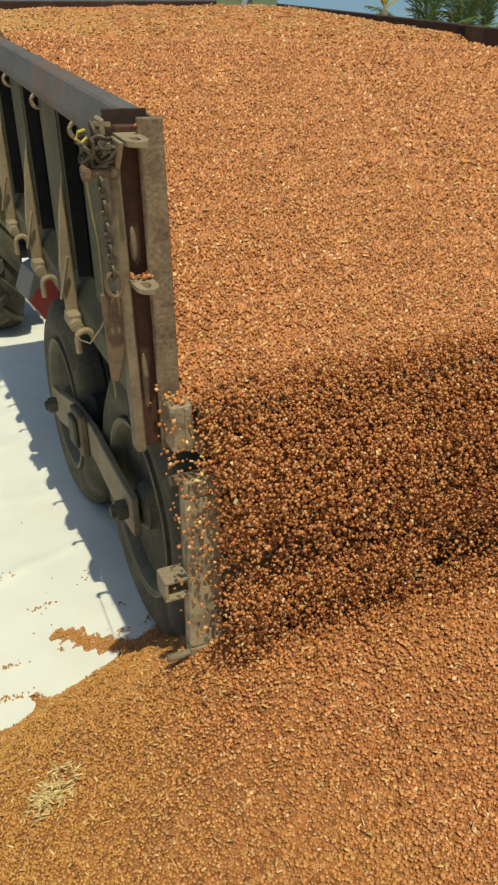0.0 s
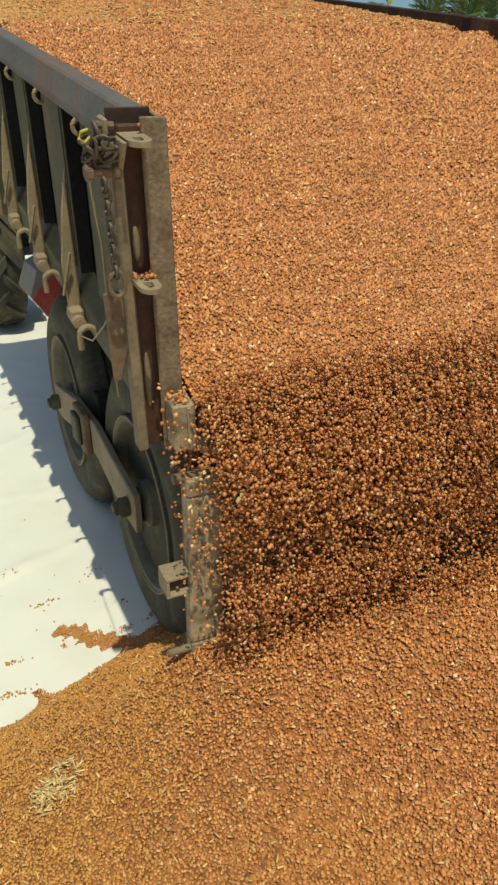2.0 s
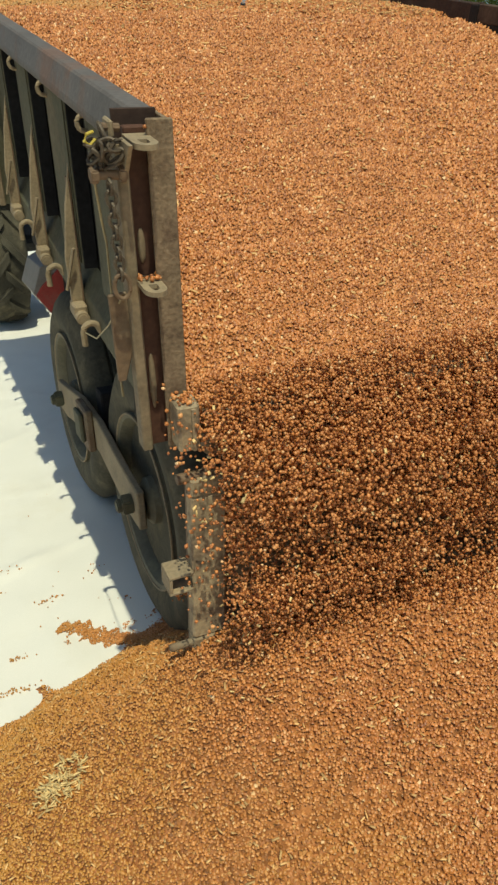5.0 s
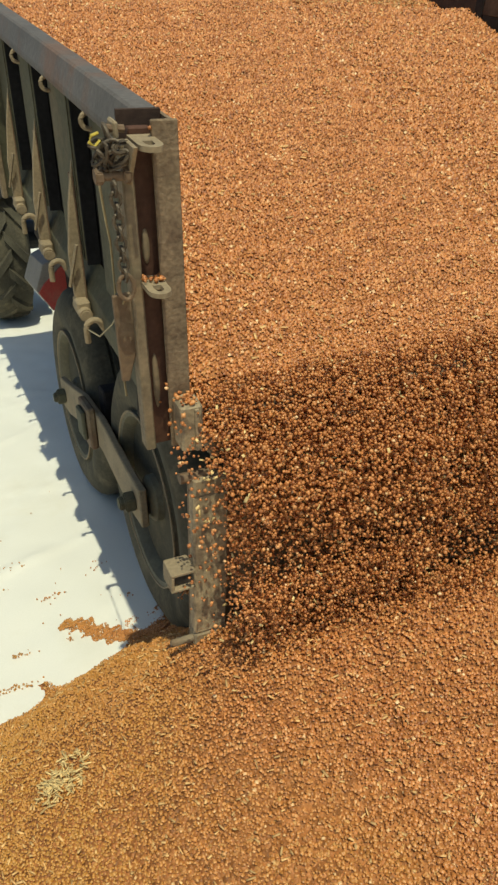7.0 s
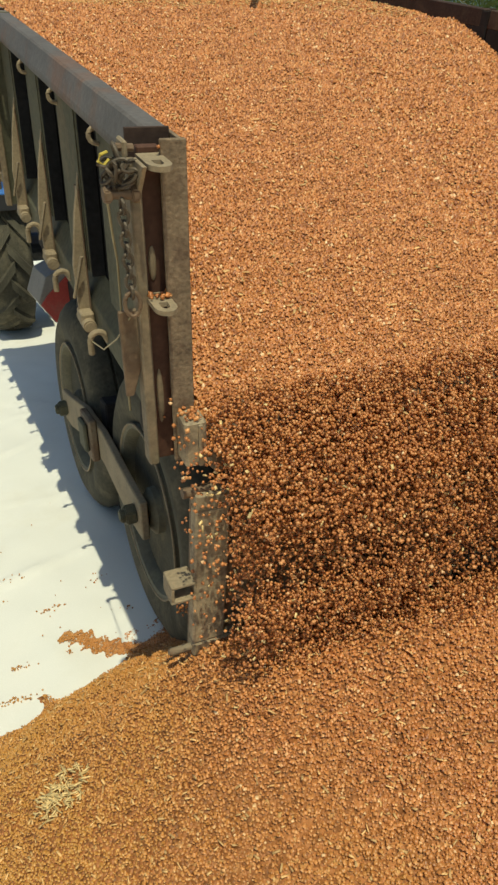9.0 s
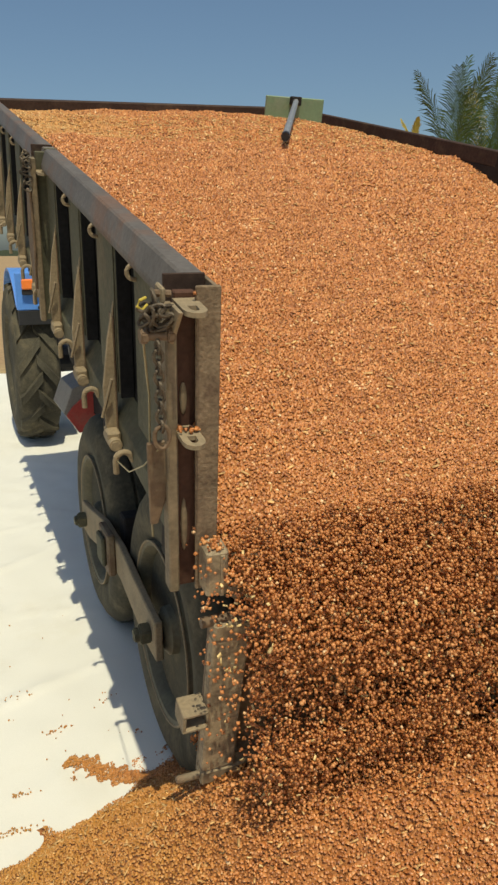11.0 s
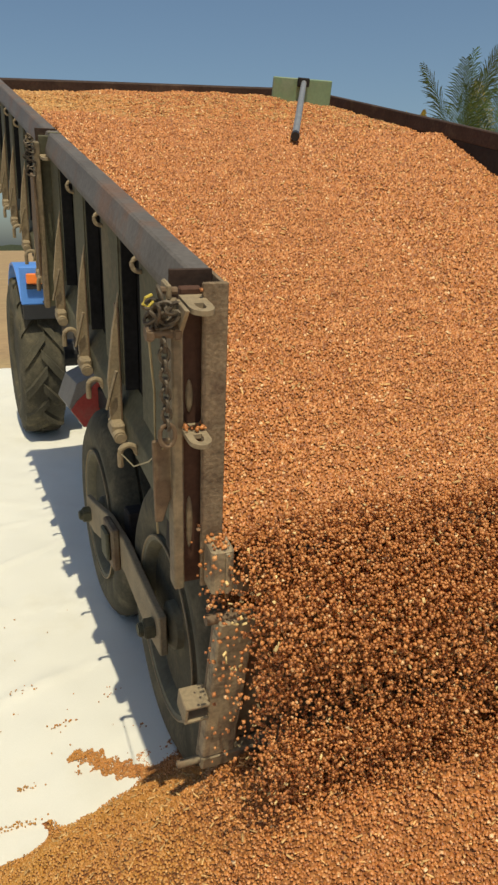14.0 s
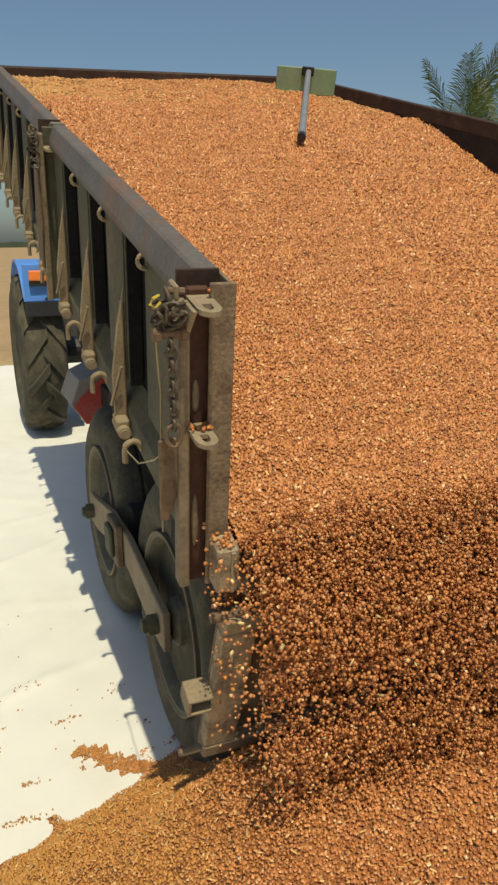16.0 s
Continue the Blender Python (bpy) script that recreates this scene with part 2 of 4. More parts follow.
def rod(a, b, r, segs=12, bm=None, r2=None, bevel=0.0):
    a, b = Vector(a), Vector(b)
    own = bmesh.new()
    bmesh.ops.create_cone(own, cap_ends=True, segments=segs, radius1=r, radius2=r if r2 is None else r2, depth=(b - a).length)
    if bevel:
        bmesh.ops.bevel(own, geom=[e for e in own.edges if len(e.link_faces) == 2 and e.calc_face_angle() > 0.9], offset=bevel, segments=2, affect="EDGES")
    m = Matrix.Translation((a + b) / 2) @ (b - a).to_track_quat("Z", "Y").to_matrix().to_4x4()
    bmesh.ops.transform(own, matrix=m, verts=own.verts[:])
    return merge(bm, own)


def tube_along(points, r, segs=8, bm=None, closed=False):
    """A round bar bent along points."""
    own = bmesh.new()
    pts = [Vector(p) for p in points]
    n = len(pts)
    rings = []
    up = Vector((0.31, 0.2, 0.93)).normalized()
    for i, p in enumerate(pts):
        if closed:
            d = (pts[(i + 1) % n] - pts[i - 1]).normalized()
        else:
            d = (pts[min(i + 1, n - 1)] - pts[max(i - 1, 0)]).normalized()
        s = d.cross(up).normalized()
        u = s.cross(d)
        rings.append([own.verts.new(p + r * (math.cos(2 * math.pi * k / segs) * s + math.sin(2 * math.pi * k / segs) * u)) for k in range(segs)])
    for i in range(n if closed else n - 1):
        q, w = rings[i], rings[(i + 1) % n]
        for k in range(segs):
            own.faces.new((q[k], q[(k + 1) % segs], w[(k + 1) % segs], w[k]))
    if not closed:
        own.faces.new(rings[0][::-1])
        own.faces.new(rings[-1])
    return merge(bm, own)


def prism(profile, axis, a, b, bevel=0.0, bm=None):
    """A flat outline pulled along an axis. profile: pairs in the two other axes."""
    own = bmesh.new()
    order = {"x": (1, 2, 0), "y": (0, 2, 1), "z": (0, 1, 2)}[axis]

    def put(p, h):
        c = [0, 0, 0]
        c[order[0]], c[order[1]], c[order[2]] = p[0], p[1], h
        return own.verts.new(c)
    lo, hi = [put(p, a) for p in profile], [put(p, b) for p in profile]
    own.faces.new(lo)
    own.faces.new(hi[::-1])
    n = len(profile)
    for i in range(n):
        own.faces.new((lo[i], lo[(i + 1) % n], hi[(i + 1) % n], hi[i]))
    if bevel:
        bmesh.ops.recalc_face_normals(own, faces=own.faces)
        bmesh.ops.bevel(own, geom=own.edges[:], offset=bevel, segments=1, affect="EDGES")
    return merge(bm, own)


def lathe(profile, segs=40, bm=None):
    """Turns pairs (radius, x) round the x axis."""
    own = bmesh.new()
    rings = [[own.verts.new((x, r * math.cos(2 * math.pi * k / segs), r * math.sin(2 * math.pi * k / segs))) for k in range(segs)] for r, x in profile]
    for q, w in zip(rings, rings[1:]):
        for k in range(segs):
            own.faces.new((q[k], q[(k + 1) % segs], w[(k + 1) % segs], w[k]))
    own.faces.new(rings[0])
    own.faces.new(rings[-1][::-1])
    return merge(bm, own)


def empty(name, m=None):
    ob = new(name)
    ob.empty_display_size = 0.1
    if m is not None:
        ob.matrix_world = m
    return ob


# ---------------------------------------------------------------- kernels
RNG = np.random.default_rng(7)
KR = 0.0038


def bead(kind):
    """A unit kernel: 8, 12 or 20 triangles, or the upper half alone in 6."""
    if kind == 12:
        v = [(math.cos(k * math.pi / 3), math.sin(k * math.pi / 3), 0.0) for k in range(6)] + [(0, 0, 1), (0, 0, -1)]
        f = [(k, (k + 1) % 6, 6) for k in range(6)] + [((k + 1) % 6, k, 7) for k in range(6)]
        return np.array(v), np.array(f)
    if kind == 8:
        v = [(1, 0, 0), (0, 1, 0), (-1, 0, 0), (0, -1, 0), (0, 0, 1), (0, 0, -1)]
        f = [(k, (k + 1) % 4, 4) for k in range(4)] + [((k + 1) % 4, k, 5) for k in range(4)]
        return np.array(v, float) * 1.12, np.array(f)
    if kind == 6:
        v = [(-1, -0.62, -0.35), (0.75, -0.85, -0.35), (1, 0.62, -0.35), (-0.75, 0.85, -0.35), (-0.36, 0.0, 0.86), (0.36, 0.0, 0.86)]
        return np.array(v), np.array([(0, 1, 5), (0, 5, 4), (1, 2, 5), (2, 3, 4), (2, 4, 5), (3, 0, 4)])
    own = bmesh.new()
    bmesh.ops.create_icosphere(own, subdivisions=1, radius=1)
    v, f = np.array([p.co[:] for p in own.verts]), np.array([[q.index for q in p.verts] for p in own.faces])
    own.free()
    return v, f


def turns(n):
    """n random rotation matrices."""
    q = RNG.normal(size=(n, 4))
    q /= np.linalg.norm(q, axis=1)[:, None]
    w, x, y, z = q.T
    return np.stack([np.stack([1 - 2 * (y * y + z * z), 2 * (x * y - z * w), 2 * (x * z + y * w)], -1),
                     np.stack([2 * (x * y + z * w), 1 - 2 * (x * x + z * z), 2 * (y * z - x * w)], -1),
                     np.stack([2 * (x * z - y * w), 2 * (y * z + x * w), 1 - 2 * (x * x + y * y)], -1)], 1)


def upright(n, lean=0.45):
    """n random turns about the upright, each leaning a little."""
    a, t, d = RNG.uniform(0, 2 * np.pi, n), RNG.normal(0, lean, n).clip(-0.8, 0.8), RNG.uniform(0, 2 * np.pi, n)
    o, i = np.zeros(n), np.ones(n)
    rz = lambda q: np.stack([np.stack([np.cos(q), -np.sin(q), o], -1), np.stack([np.sin(q), np.cos(q), o], -1), np.stack([o, o, i], -1)], 1)
    rx = np.stack([np.stack([i, o, o], -1), np.stack([o, np.cos(t), -np.sin(t)], -1), np.stack([o, np.sin(t), np.cos(t)], -1)], 1)
    return rz(d) @ rx @ rz(a)


def kernels(centres, kind=12, size=KR, spread=0.33):
    """Vertices and triangles of kernels at these centres."""
    v, f = bead(kind)
    n = len(centres)
    s = size * (1 + spread * RNG.normal(size=(n, 1))).clip(0.6, 1.5) * np.column_stack([np.ones(n), RNG.uniform(0.8, 1.0, n), RNG.uniform(0.85, 1.3, n)])
    vv = np.einsum("nij,nkj->nki", upright(n) if kind == 6 else turns(n), v[None] * s[:, None, :]) + np.asarray(centres)[:, None, :]
    ff = f[None] + (np.arange(n) * len(v))[:, None, None]
    return vv.reshape(-1, 3), ff.reshape(-1, 3)


def flakes(centres, ups, length=(0.010, 0.024), width=0.0035):
    """Pale husks and bits of stalk, thin boxes lying about."""
    n = len(centres)
    v = np.array([(x, y, z) for x in (-1, 1) for y in (-1, 1) for z in (-1, 1)], float)
    f = np.array([(0, 1, 3), (0, 3, 2), (4, 6, 7), (4, 7, 5), (0, 4, 5), (0, 5, 1), (2, 3, 7), (2, 7, 6), (0, 2, 6), (0, 6, 4), (1, 5, 7), (1, 7, 3)])
    s = np.column_stack([RNG.uniform(*length, n) / 2, RNG.uniform(0.5, 1.4, n) * width / 2, np.full(n, 0.0012)])
    a = RNG.uniform(0, 2 * np.pi, n)
    tilt = RNG.normal(size=n) * 0.25
    ca, sa, ct, st = np.cos(a), np.sin(a), np.cos(tilt), np.sin(tilt)
    p = v[None] * s[:, None, :]
    x, y, z = p[..., 0], p[..., 1], p[..., 2]
    x, z = x * ct[:, None] - z * st[:, None], x * st[:, None] + z * ct[:, None]
    p = np.stack([x * ca[:, None] - y * sa[:, None], x * sa[:, None] + y * ca[:, None], z + ups * x], -1) + np.asarray(centres)[:, None, :]
    return p.reshape(-1, 3), (f[None] + (np.arange(n) * 8)[:, None, None]).reshape(-1, 3)


def joined(*pairs):
    vs, fs, k = [], [], 0
    for v, f in pairs:
        vs.append(np.asarray(v, float))
        fs.append(np.asarray(f) + k)
        k += len(v)
    return np.concatenate(vs), np.concatenate(fs)


def sheet(x0, x1, y0, y1, nx, ny, height):
    """A grid of triangles over a rectangle; height(X, Y) gives z."""
    xs, ys = np.linspace(x0, x1, nx), np.linspace(y0, y1, ny)
    X, Y = np.meshgrid(xs, ys, indexing="ij")
    v = np.column_stack([X.ravel(), Y.ravel(), height(X, Y).ravel()])
    i = (np.arange(nx - 1)[:, None] * ny + np.arange(ny - 1)[None, :]).ravel()
    f = np.concatenate([np.column_stack([i, i + ny, i + ny + 1]), np.column_stack([i, i + ny + 1, i + 1])])
    return v, f


def waves(X, Y, scale, seed):
    """Smooth random waves, about -1 to 1."""
    r = np.random.default_rng(seed)
    h = np.zeros_like(X)
    for _ in range(9):
        a, k, p = r.uniform(0, 2 * np.pi), r.uniform(0.6, 2.2) / scale, r.uniform(0, 6.3)
        h += np.sin(2 * np.pi * k * (X * np.cos(a) + Y * np.sin(a)) + p) / 4
    return h

# ---------------------------------------------------------------- plan
PIVOT = (0.0, 0.159, 0.637)      # hinge line of the tipping bed
WIDTH, LENGTH, TOP, FLOOR = 1.83, 3.71, 0.937, 0.40   # inside of the bed, in the bed's space
LIP = 0.45                        # height of the grain at the open rear edge
FLOW = 0.30                       # sliding speed of the load, m/s


def lerp(a, b, k):
    return a + (b - a) * k


def tip(t):
    return float(np.interp(t, [a for a, _ in TIP], [b for _, b in TIP]))


def bed_m(t):
    return pose(*PIVOT, tip(t))


def slope(t):
    """Angle of the sliding surface against the bed's floor."""
    return float(np.interp(t, [0, 3.5, 7, 12.5, 16], [20.2, 18.45, 16.7, 14.3, 12.2]))


def crest(t):
    """Where the sliding surface meets the level top of the load."""
    return 0.48 / math.tan(radians(slope(t))) + 0.03


def stuff_mesh(name, layers):
    """One mesh out of (verts, triangles, material) layers."""
    v, f = joined(*[(a, b) for a, b, _ in layers])
    me = fast_mesh(name, v, f)
    idx = np.concatenate([np.full(len(b), i) for i, (_, b, _) in enumerate(layers)])
    for _, _, m in layers:
        me.materials.append(m)
    me.polygons.foreach_set("material_index", idx.astype(np.int32))
    return me


def jitter_grid(x0, x1, y0, y1, step):
    xs, ys = np.arange(x0, x1, step), np.arange(y0, y1, step)
    X, Y = np.meshgrid(xs, ys, indexing="ij")
    X = X + (np.arange(len(ys))[None, :] % 2) * step * 0.5
    return (X + RNG.uniform(-0.5, 0.5, X.shape) * step).ravel(), (Y + RNG.uniform(-0.5, 0.5, X.shape) * step).ravel()


# ---------------------------------------------------------------- ground, sheet, distance
g = sheet(-1500, 1500, -1500, 1500, 31, 31, lambda X, Y: np.full_like(X, -0.05))
ground = part("ground", fast_mesh("ground", *g), SOIL)
tagged(ground, "dry tan bare soil field reaching the horizon", "ground", kind="structure")


def sheet_z(X, Y):
    h = waves(X, Y, 1.3, 3) * 0.009 + waves(X, Y, 0.4, 4) * 0.004 + waves(X, Y, 0.16, 6) * 0.0012
    for a, c, s, d in ((0.5, 0.55, 0.016, 0.012), (0.42, 1.35, 0.02, 0.010), (0.62, 2.3, 0.02, 0.012), (-0.3, 1.9, 0.012, 0.008), (1.2, 0.2, 0.014, 0.010), (0.1, 3.2, 0.02, 0.012), (0.35, 0.95, 0.01, 0.006), (-0.6, 2.9, 0.012, 0.010), (0.9, 4.4, 0.03, 0.015)):
        u = Y * math.cos(a) - X * math.sin(a) - c + 0.03 * np.sin(3 * X + c * 9)
        h = h + 1.5 * d * np.exp(-(u / s) ** 2) * (0.55 + 0.45 * np.sin(2.2 * X + 7 * c))
    return h


cv, cf = sheet(-3.2, 5.0, -2.6, 9.4, 190, 330, sheet_z)
cloth = part("ground_sheet", fast_mesh("ground_sheet", cv, cf), CLOTH)
mod = cloth.modifiers.new("thickness", "SOLIDIFY")
mod.thickness = 0.002
tagged(cloth, "white woven plastic ground sheet with soft creases", "ground sheet")

r = np.random.default_rng(5)
ang = np.linspace(0, 2 * np.pi, 721)
tops = 2.0 + 1.5 * np.abs(np.sin(ang * 31)) * r.uniform(0.4, 1.0, 721) + r.uniform(0, 1.2, 721)
ring = np.concatenate([np.column_stack([520 * np.cos(ang), 520 * np.sin(ang), np.full(721, -1.0)]), np.column_stack([520 * np.cos(ang), 520 * np.sin(ang), tops])])
k = np.arange(720)
woods = part("backdrop", fast_mesh("backdrop", ring, np.column_stack([k, k + 1, k + 722, k + 721])), WOODS)
tagged(woods, "low dark line of distant trees on the horizon", "backdrop", kind="structure")

# ---------------------------------------------------------------- heap on the ground


def heap_z(X, Y):
    ax, bx, cy = 0.2, 1.6, -0.08
    dx = np.where(X < ax, X - ax, np.where(X > bx, X - bx, 0.0))
    d = np.sqrt(dx ** 2 + (np.where(Y > cy, 1.13, 0.94) * (Y - cy)) ** 2 + 0.05 ** 2)
    d = d + 0.022 * waves(X, Y, 0.5, 11) + 0.010 * waves(X, Y, 0.16, 12)
    h = 0.615 - 0.585 * d - 0.035 * np.exp(-((X + 0.03) / 0.16) ** 2 - ((Y - 0.78) / 0.12) ** 2)
    h = h + 0.075 * np.exp(-((X - 0.14) / 0.2) ** 2 - ((Y - 0.14) / 0.16) ** 2)
    foot = h < 0.10
    h = np.where(foot, 0.10 * np.exp((h - 0.10) / 0.10) - 0.022, h - 0.022)
    h = h - 0.034 * np.clip((0.03 - X) / 0.15, 0, 1) * np.clip((Y - 0.2) / 0.25, 0, 1) * np.clip((0.16 - h) / 0.11, 0, 1)
    return np.maximum(h + 0.006 * waves(X, Y, 0.22, 13), -0.03)


hv, hf = sheet(-1.3, 2.9, -1.5, 1.2, 150, 110, lambda X, Y: heap_z(X, Y) - 0.0052)
px, py = jitter_grid(-0.55, 1.12, -0.56, 0.95, 0.0060)
pz = heap_z(px, py)
keep = pz > 0.004
px, py, pz = px[keep], py[keep], pz[keep]
loose = np.exp(-((py + 0.02) / 0.17) ** 2) * np.clip((px - 0.02) / 0.2, 0, 1)
kv, kf = kernels(np.column_stack([px, py, pz + RNG.uniform(-0.005, 0.011, len(px)) * loose + 0.002 * waves(px, py, 0.05, 17) + RNG.uniform(-0.0015, 0.0035, len(px)) * (0.8 + 1.1 * np.clip((px + 0.1) / 0.4, 0, 1))]), 6, KR * (0.74 + 0.14 * np.clip((px + 0.15) / 0.4, 0, 1))[:, None])
n = 1900
fx, fy = RNG.uniform(-0.6, 1.3, n), RNG.uniform(-0.8, 0.8, n)
fz = heap_z(fx, fy)
keep = fz > 0.01
fv, ff = flakes(np.column_stack([fx, fy, fz + 0.005])[keep], 0.0, (0.006, 0.018), 0.0032)
heap = part("grain_heap", stuff_mesh("grain_heap", [(hv, hf, GRAIN), (kv, kf, DUST_KERNEL), (fv, ff, CHAFF)]), GRAIN)
tagged(heap, "reddish-brown grain heaped on the white ground sheet", "grain heap", kind="stuff")

# spilled kernels on the sheet
pts = []
for cx, cy, rx, ry, n in ((-0.33, 0.86, 0.03, 0.012, 22), (-0.20, 1.12, 0.025, 0.012, 16), (-0.16, 1.135, 0.02, 0.008, 10), (-0.37, 0.72, 0.05, 0.012, 40), (-0.17, 0.86, 0.014, 0.010, 14),
                          (-0.42, 1.05, 0.03, 0.012, 24), (-0.3, 1.38, 0.05, 0.03, 10), (0.05, 1.02, 0.05, 0.04, 9), (0.02, 1.25, 0.06, 0.05, 9), (-0.25, 1.1, 0.2, 0.25, 14), (-0.3, 1.7, 0.3, 0.5, 8)):
    pts.append(np.column_stack([RNG.normal(cx, rx * 0.6, n), RNG.normal(cy, ry * 0.6, n)]))
for (ax, ay), (bx, by), wide, n in (((-0.185, 0.95), (-0.10, 0.905), 0.030, 620), ((-0.11, 0.89), (-0.01, 0.80), 0.036, 950), ((-0.02, 0.81), (0.11, 0.725), 0.022, 620)):
    k, o = RNG.uniform(size=n), RNG.uniform(-1, 1, n)
    o = o * wide * (1 + 0.35 * np.sin(k * 17 + ax * 40))
    pts.append(np.column_stack([ax + (bx - ax) * k + 0.62 * o, ay + (by - ay) * k + 0.78 * o]))
pts = np.concatenate(pts)
sz = sheet_z(pts[:, 0], pts[:, 1])
sv, sf = kernels(np.column_stack([pts, np.maximum(sz, heap_z(pts[:, 0], pts[:, 1])) + 0.0028 + RNG.uniform(0, 0.002, len(pts))]), 12, KR * 0.8)
spill = part("spilled_grain", stuff_mesh("spilled_grain", [(sv, sf, DUST_KERNEL)]), DUST_KERNEL)
tagged(spill, "scattered brown kernels lying on the white sheet", "spilled grain", kind="stuff")

# straw tuft lying on the heap
n = 170
k = RNG.integers(0, 11, n)
out = RNG.uniform(0.012, 0.062, n)
c = np.column_stack([-0.318 + out * np.cos(k * 0.571 + 0.2) + RNG.normal(0, 0.005, n), 0.052 + out * np.sin(k * 0.571 + 0.2) + RNG.normal(0, 0.005, n)])
tv, tf = flakes(np.column_stack([c, heap_z(c[:, 0], c[:, 1]) + 0.006 + RNG.uniform(0, 0.006, n)]), 0.12, (0.008, 0.026), 0.0026)
tuft = part("straw_tuft", stuff_mesh("straw_tuft", [(tv, tf, STRAW)]), STRAW)
tagged(tuft, "pale yellow straw bits lying on the grain heap", "straw", kind="stuff")

# ---------------------------------------------------------------- trailer chassis and wheels


def trailer_wheel(parent, x, y):
    R = 0.46
    w = part("wheel", lathe([(0.27, x + 0.03), (0.275, x + 0.012), (0.29, x + 0.004), (0.31, x - 0.004), (0.38, x - 0.012), (0.425, x + 0.008), (0.45, x + 0.03), (R, x + 0.05),
                             (R, x + 0.085), (R - 0.012, x + 0.088), (R - 0.012, x + 0.098), (R, x + 0.101), (R, x + 0.139), (R - 0.012, x + 0.142), (R - 0.012, x + 0.152), (R, x + 0.155),
                             (R, x + 0.19), (0.45, x + 0.21), (0.425, x + 0.232), (0.38, x + 0.252), (0.30, x + 0.244), (0.24, x + 0.21)], 56), RUBBER, parent, "dusty black ribbed rubber tyre", True)
    w.location = (0, y, R)
    rim = part("rim", lathe([(0.05, x - 0.01), (0.075, x + 0.01), (0.08, x + 0.07), (0.10, x + 0.10), (0.18, x + 0.105), (0.225, x + 0.095), (0.245, x + 0.07), (0.252, x + 0.02), (0.268, x - 0.006), (0.281, x - 0.010), (0.284, x + 0.008), (0.26, x + 0.2)], 48), RIM, w, "dusty olive steel wheel rim", True)
    part("rim_edge", tube_along([(x - 0.010, 0.283 * math.cos(2 * math.pi * q / 64), 0.283 * math.sin(2 * math.pi * q / 64)) for q in range(64)], 0.004, 6, closed=True), DUSTY, rim, "thin worn rim edge", True)
    for i in range(6):
        q = i * math.pi / 3
        part("wheel_nut", rod((x + 0.095, 0.135 * math.cos(q), 0.135 * math.sin(q)), (x + 0.12, 0.135 * math.cos(q), 0.135 * math.sin(q)), 0.014, 6), RIM, w)
    return w


chassis = empty("trailer_chassis")
tagged(chassis, "dusty dark steel trailer chassis on tandem wheels", "trailer chassis")
for side in (0, 1):
    for y in (0.849, 1.926):
        x = 0.128 if side == 0 else WIDTH - 0.128 - 0.24
        trailer_wheel(chassis, x, y)
    bx = 0.084 if side == 0 else WIDTH - 0.109
    beam = prism([(0.78, 0.40), (0.92, 0.40), (1.25, 0.47), (1.5, 0.47), (1.86, 0.40), (2.0, 0.40), (2.0, 0.53), (1.86, 0.545), (1.52, 0.60), (1.24, 0.60), (0.92, 0.545), (0.78, 0.53)], "x", bx, bx + 0.025, 0.004)
    part("walking_beam", beam, DUSTY, chassis, "dusty steel beam joining the tandem axles")
    for y in (0.849, 1.926):
        out = -1 if side == 0 else 1
        ex = bx if side == 0 else bx + 0.025
        part("axle_nut", rod((ex, y, 0.465), (ex + out * 0.035, y, 0.465), 0.036, 6, bevel=0.004), STEEL, chassis)
        part("axle_end", rod((ex + out * 0.03, y, 0.465), (ex + out * 0.05, y, 0.465), 0.022, 12, bevel=0.004), STEEL, chassis)
    part("axle_bracket", box(bx - 0.028, bx, 1.30, 1.46, 0.46, 0.62, 0.006), RUST, chassis)
    part("bracket_cap", box(bx - 0.045, bx - 0.028, 1.33, 1.43, 0.49, 0.60, 0.006), STEEL, chassis)
    # hanger coloured dark to put in the black shade behind the beam
    part("pivot_hanger", box(bx + 0.045, bx + 0.11, 1.34, 1.43, 0.5, 0.66, 0.006), DARK, chassis)
    lx = 0.42 if side == 0 else WIDTH - 0.54
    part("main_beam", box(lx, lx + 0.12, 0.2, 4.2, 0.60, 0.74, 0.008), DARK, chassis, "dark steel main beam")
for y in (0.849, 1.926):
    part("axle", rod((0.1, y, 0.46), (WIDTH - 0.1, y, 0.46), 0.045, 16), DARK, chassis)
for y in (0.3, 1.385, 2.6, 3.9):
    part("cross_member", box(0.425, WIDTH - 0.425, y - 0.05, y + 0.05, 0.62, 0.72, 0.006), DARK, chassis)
part("drawbar", prism([(0.55, 4.15), (1.28, 4.15), (0.99, 5.3), (0.84, 5.3)], "z", 0.56, 0.66, 0.006), DARK, chassis)

tool_box = empty("tool_box")
tagged(tool_box, "grey steel box with a faded red end under the bed", "tool box")
part("shell", prism([(0.235, 0.62), (0.32, 0.485), (0.51, 0.485), (0.51, 0.715), (0.435, 0.83), (0.295, 0.77)], "y", 3.47, 3.95, 0.004), GREY, tool_box)
part("end_plate", prism([(0.247, 0.605), (0.324, 0.49), (0.505, 0.49), (0.505, 0.72), (0.455, 0.80), (0.38, 0.735), (0.29, 0.66)], "y", 3.452, 3.47, 0.002), RED, tool_box, "faded red end plate")
part("hanger", box(0.395, 0.435, 3.66, 3.70, 0.72, 1.0, 0.003), DARK, tool_box)

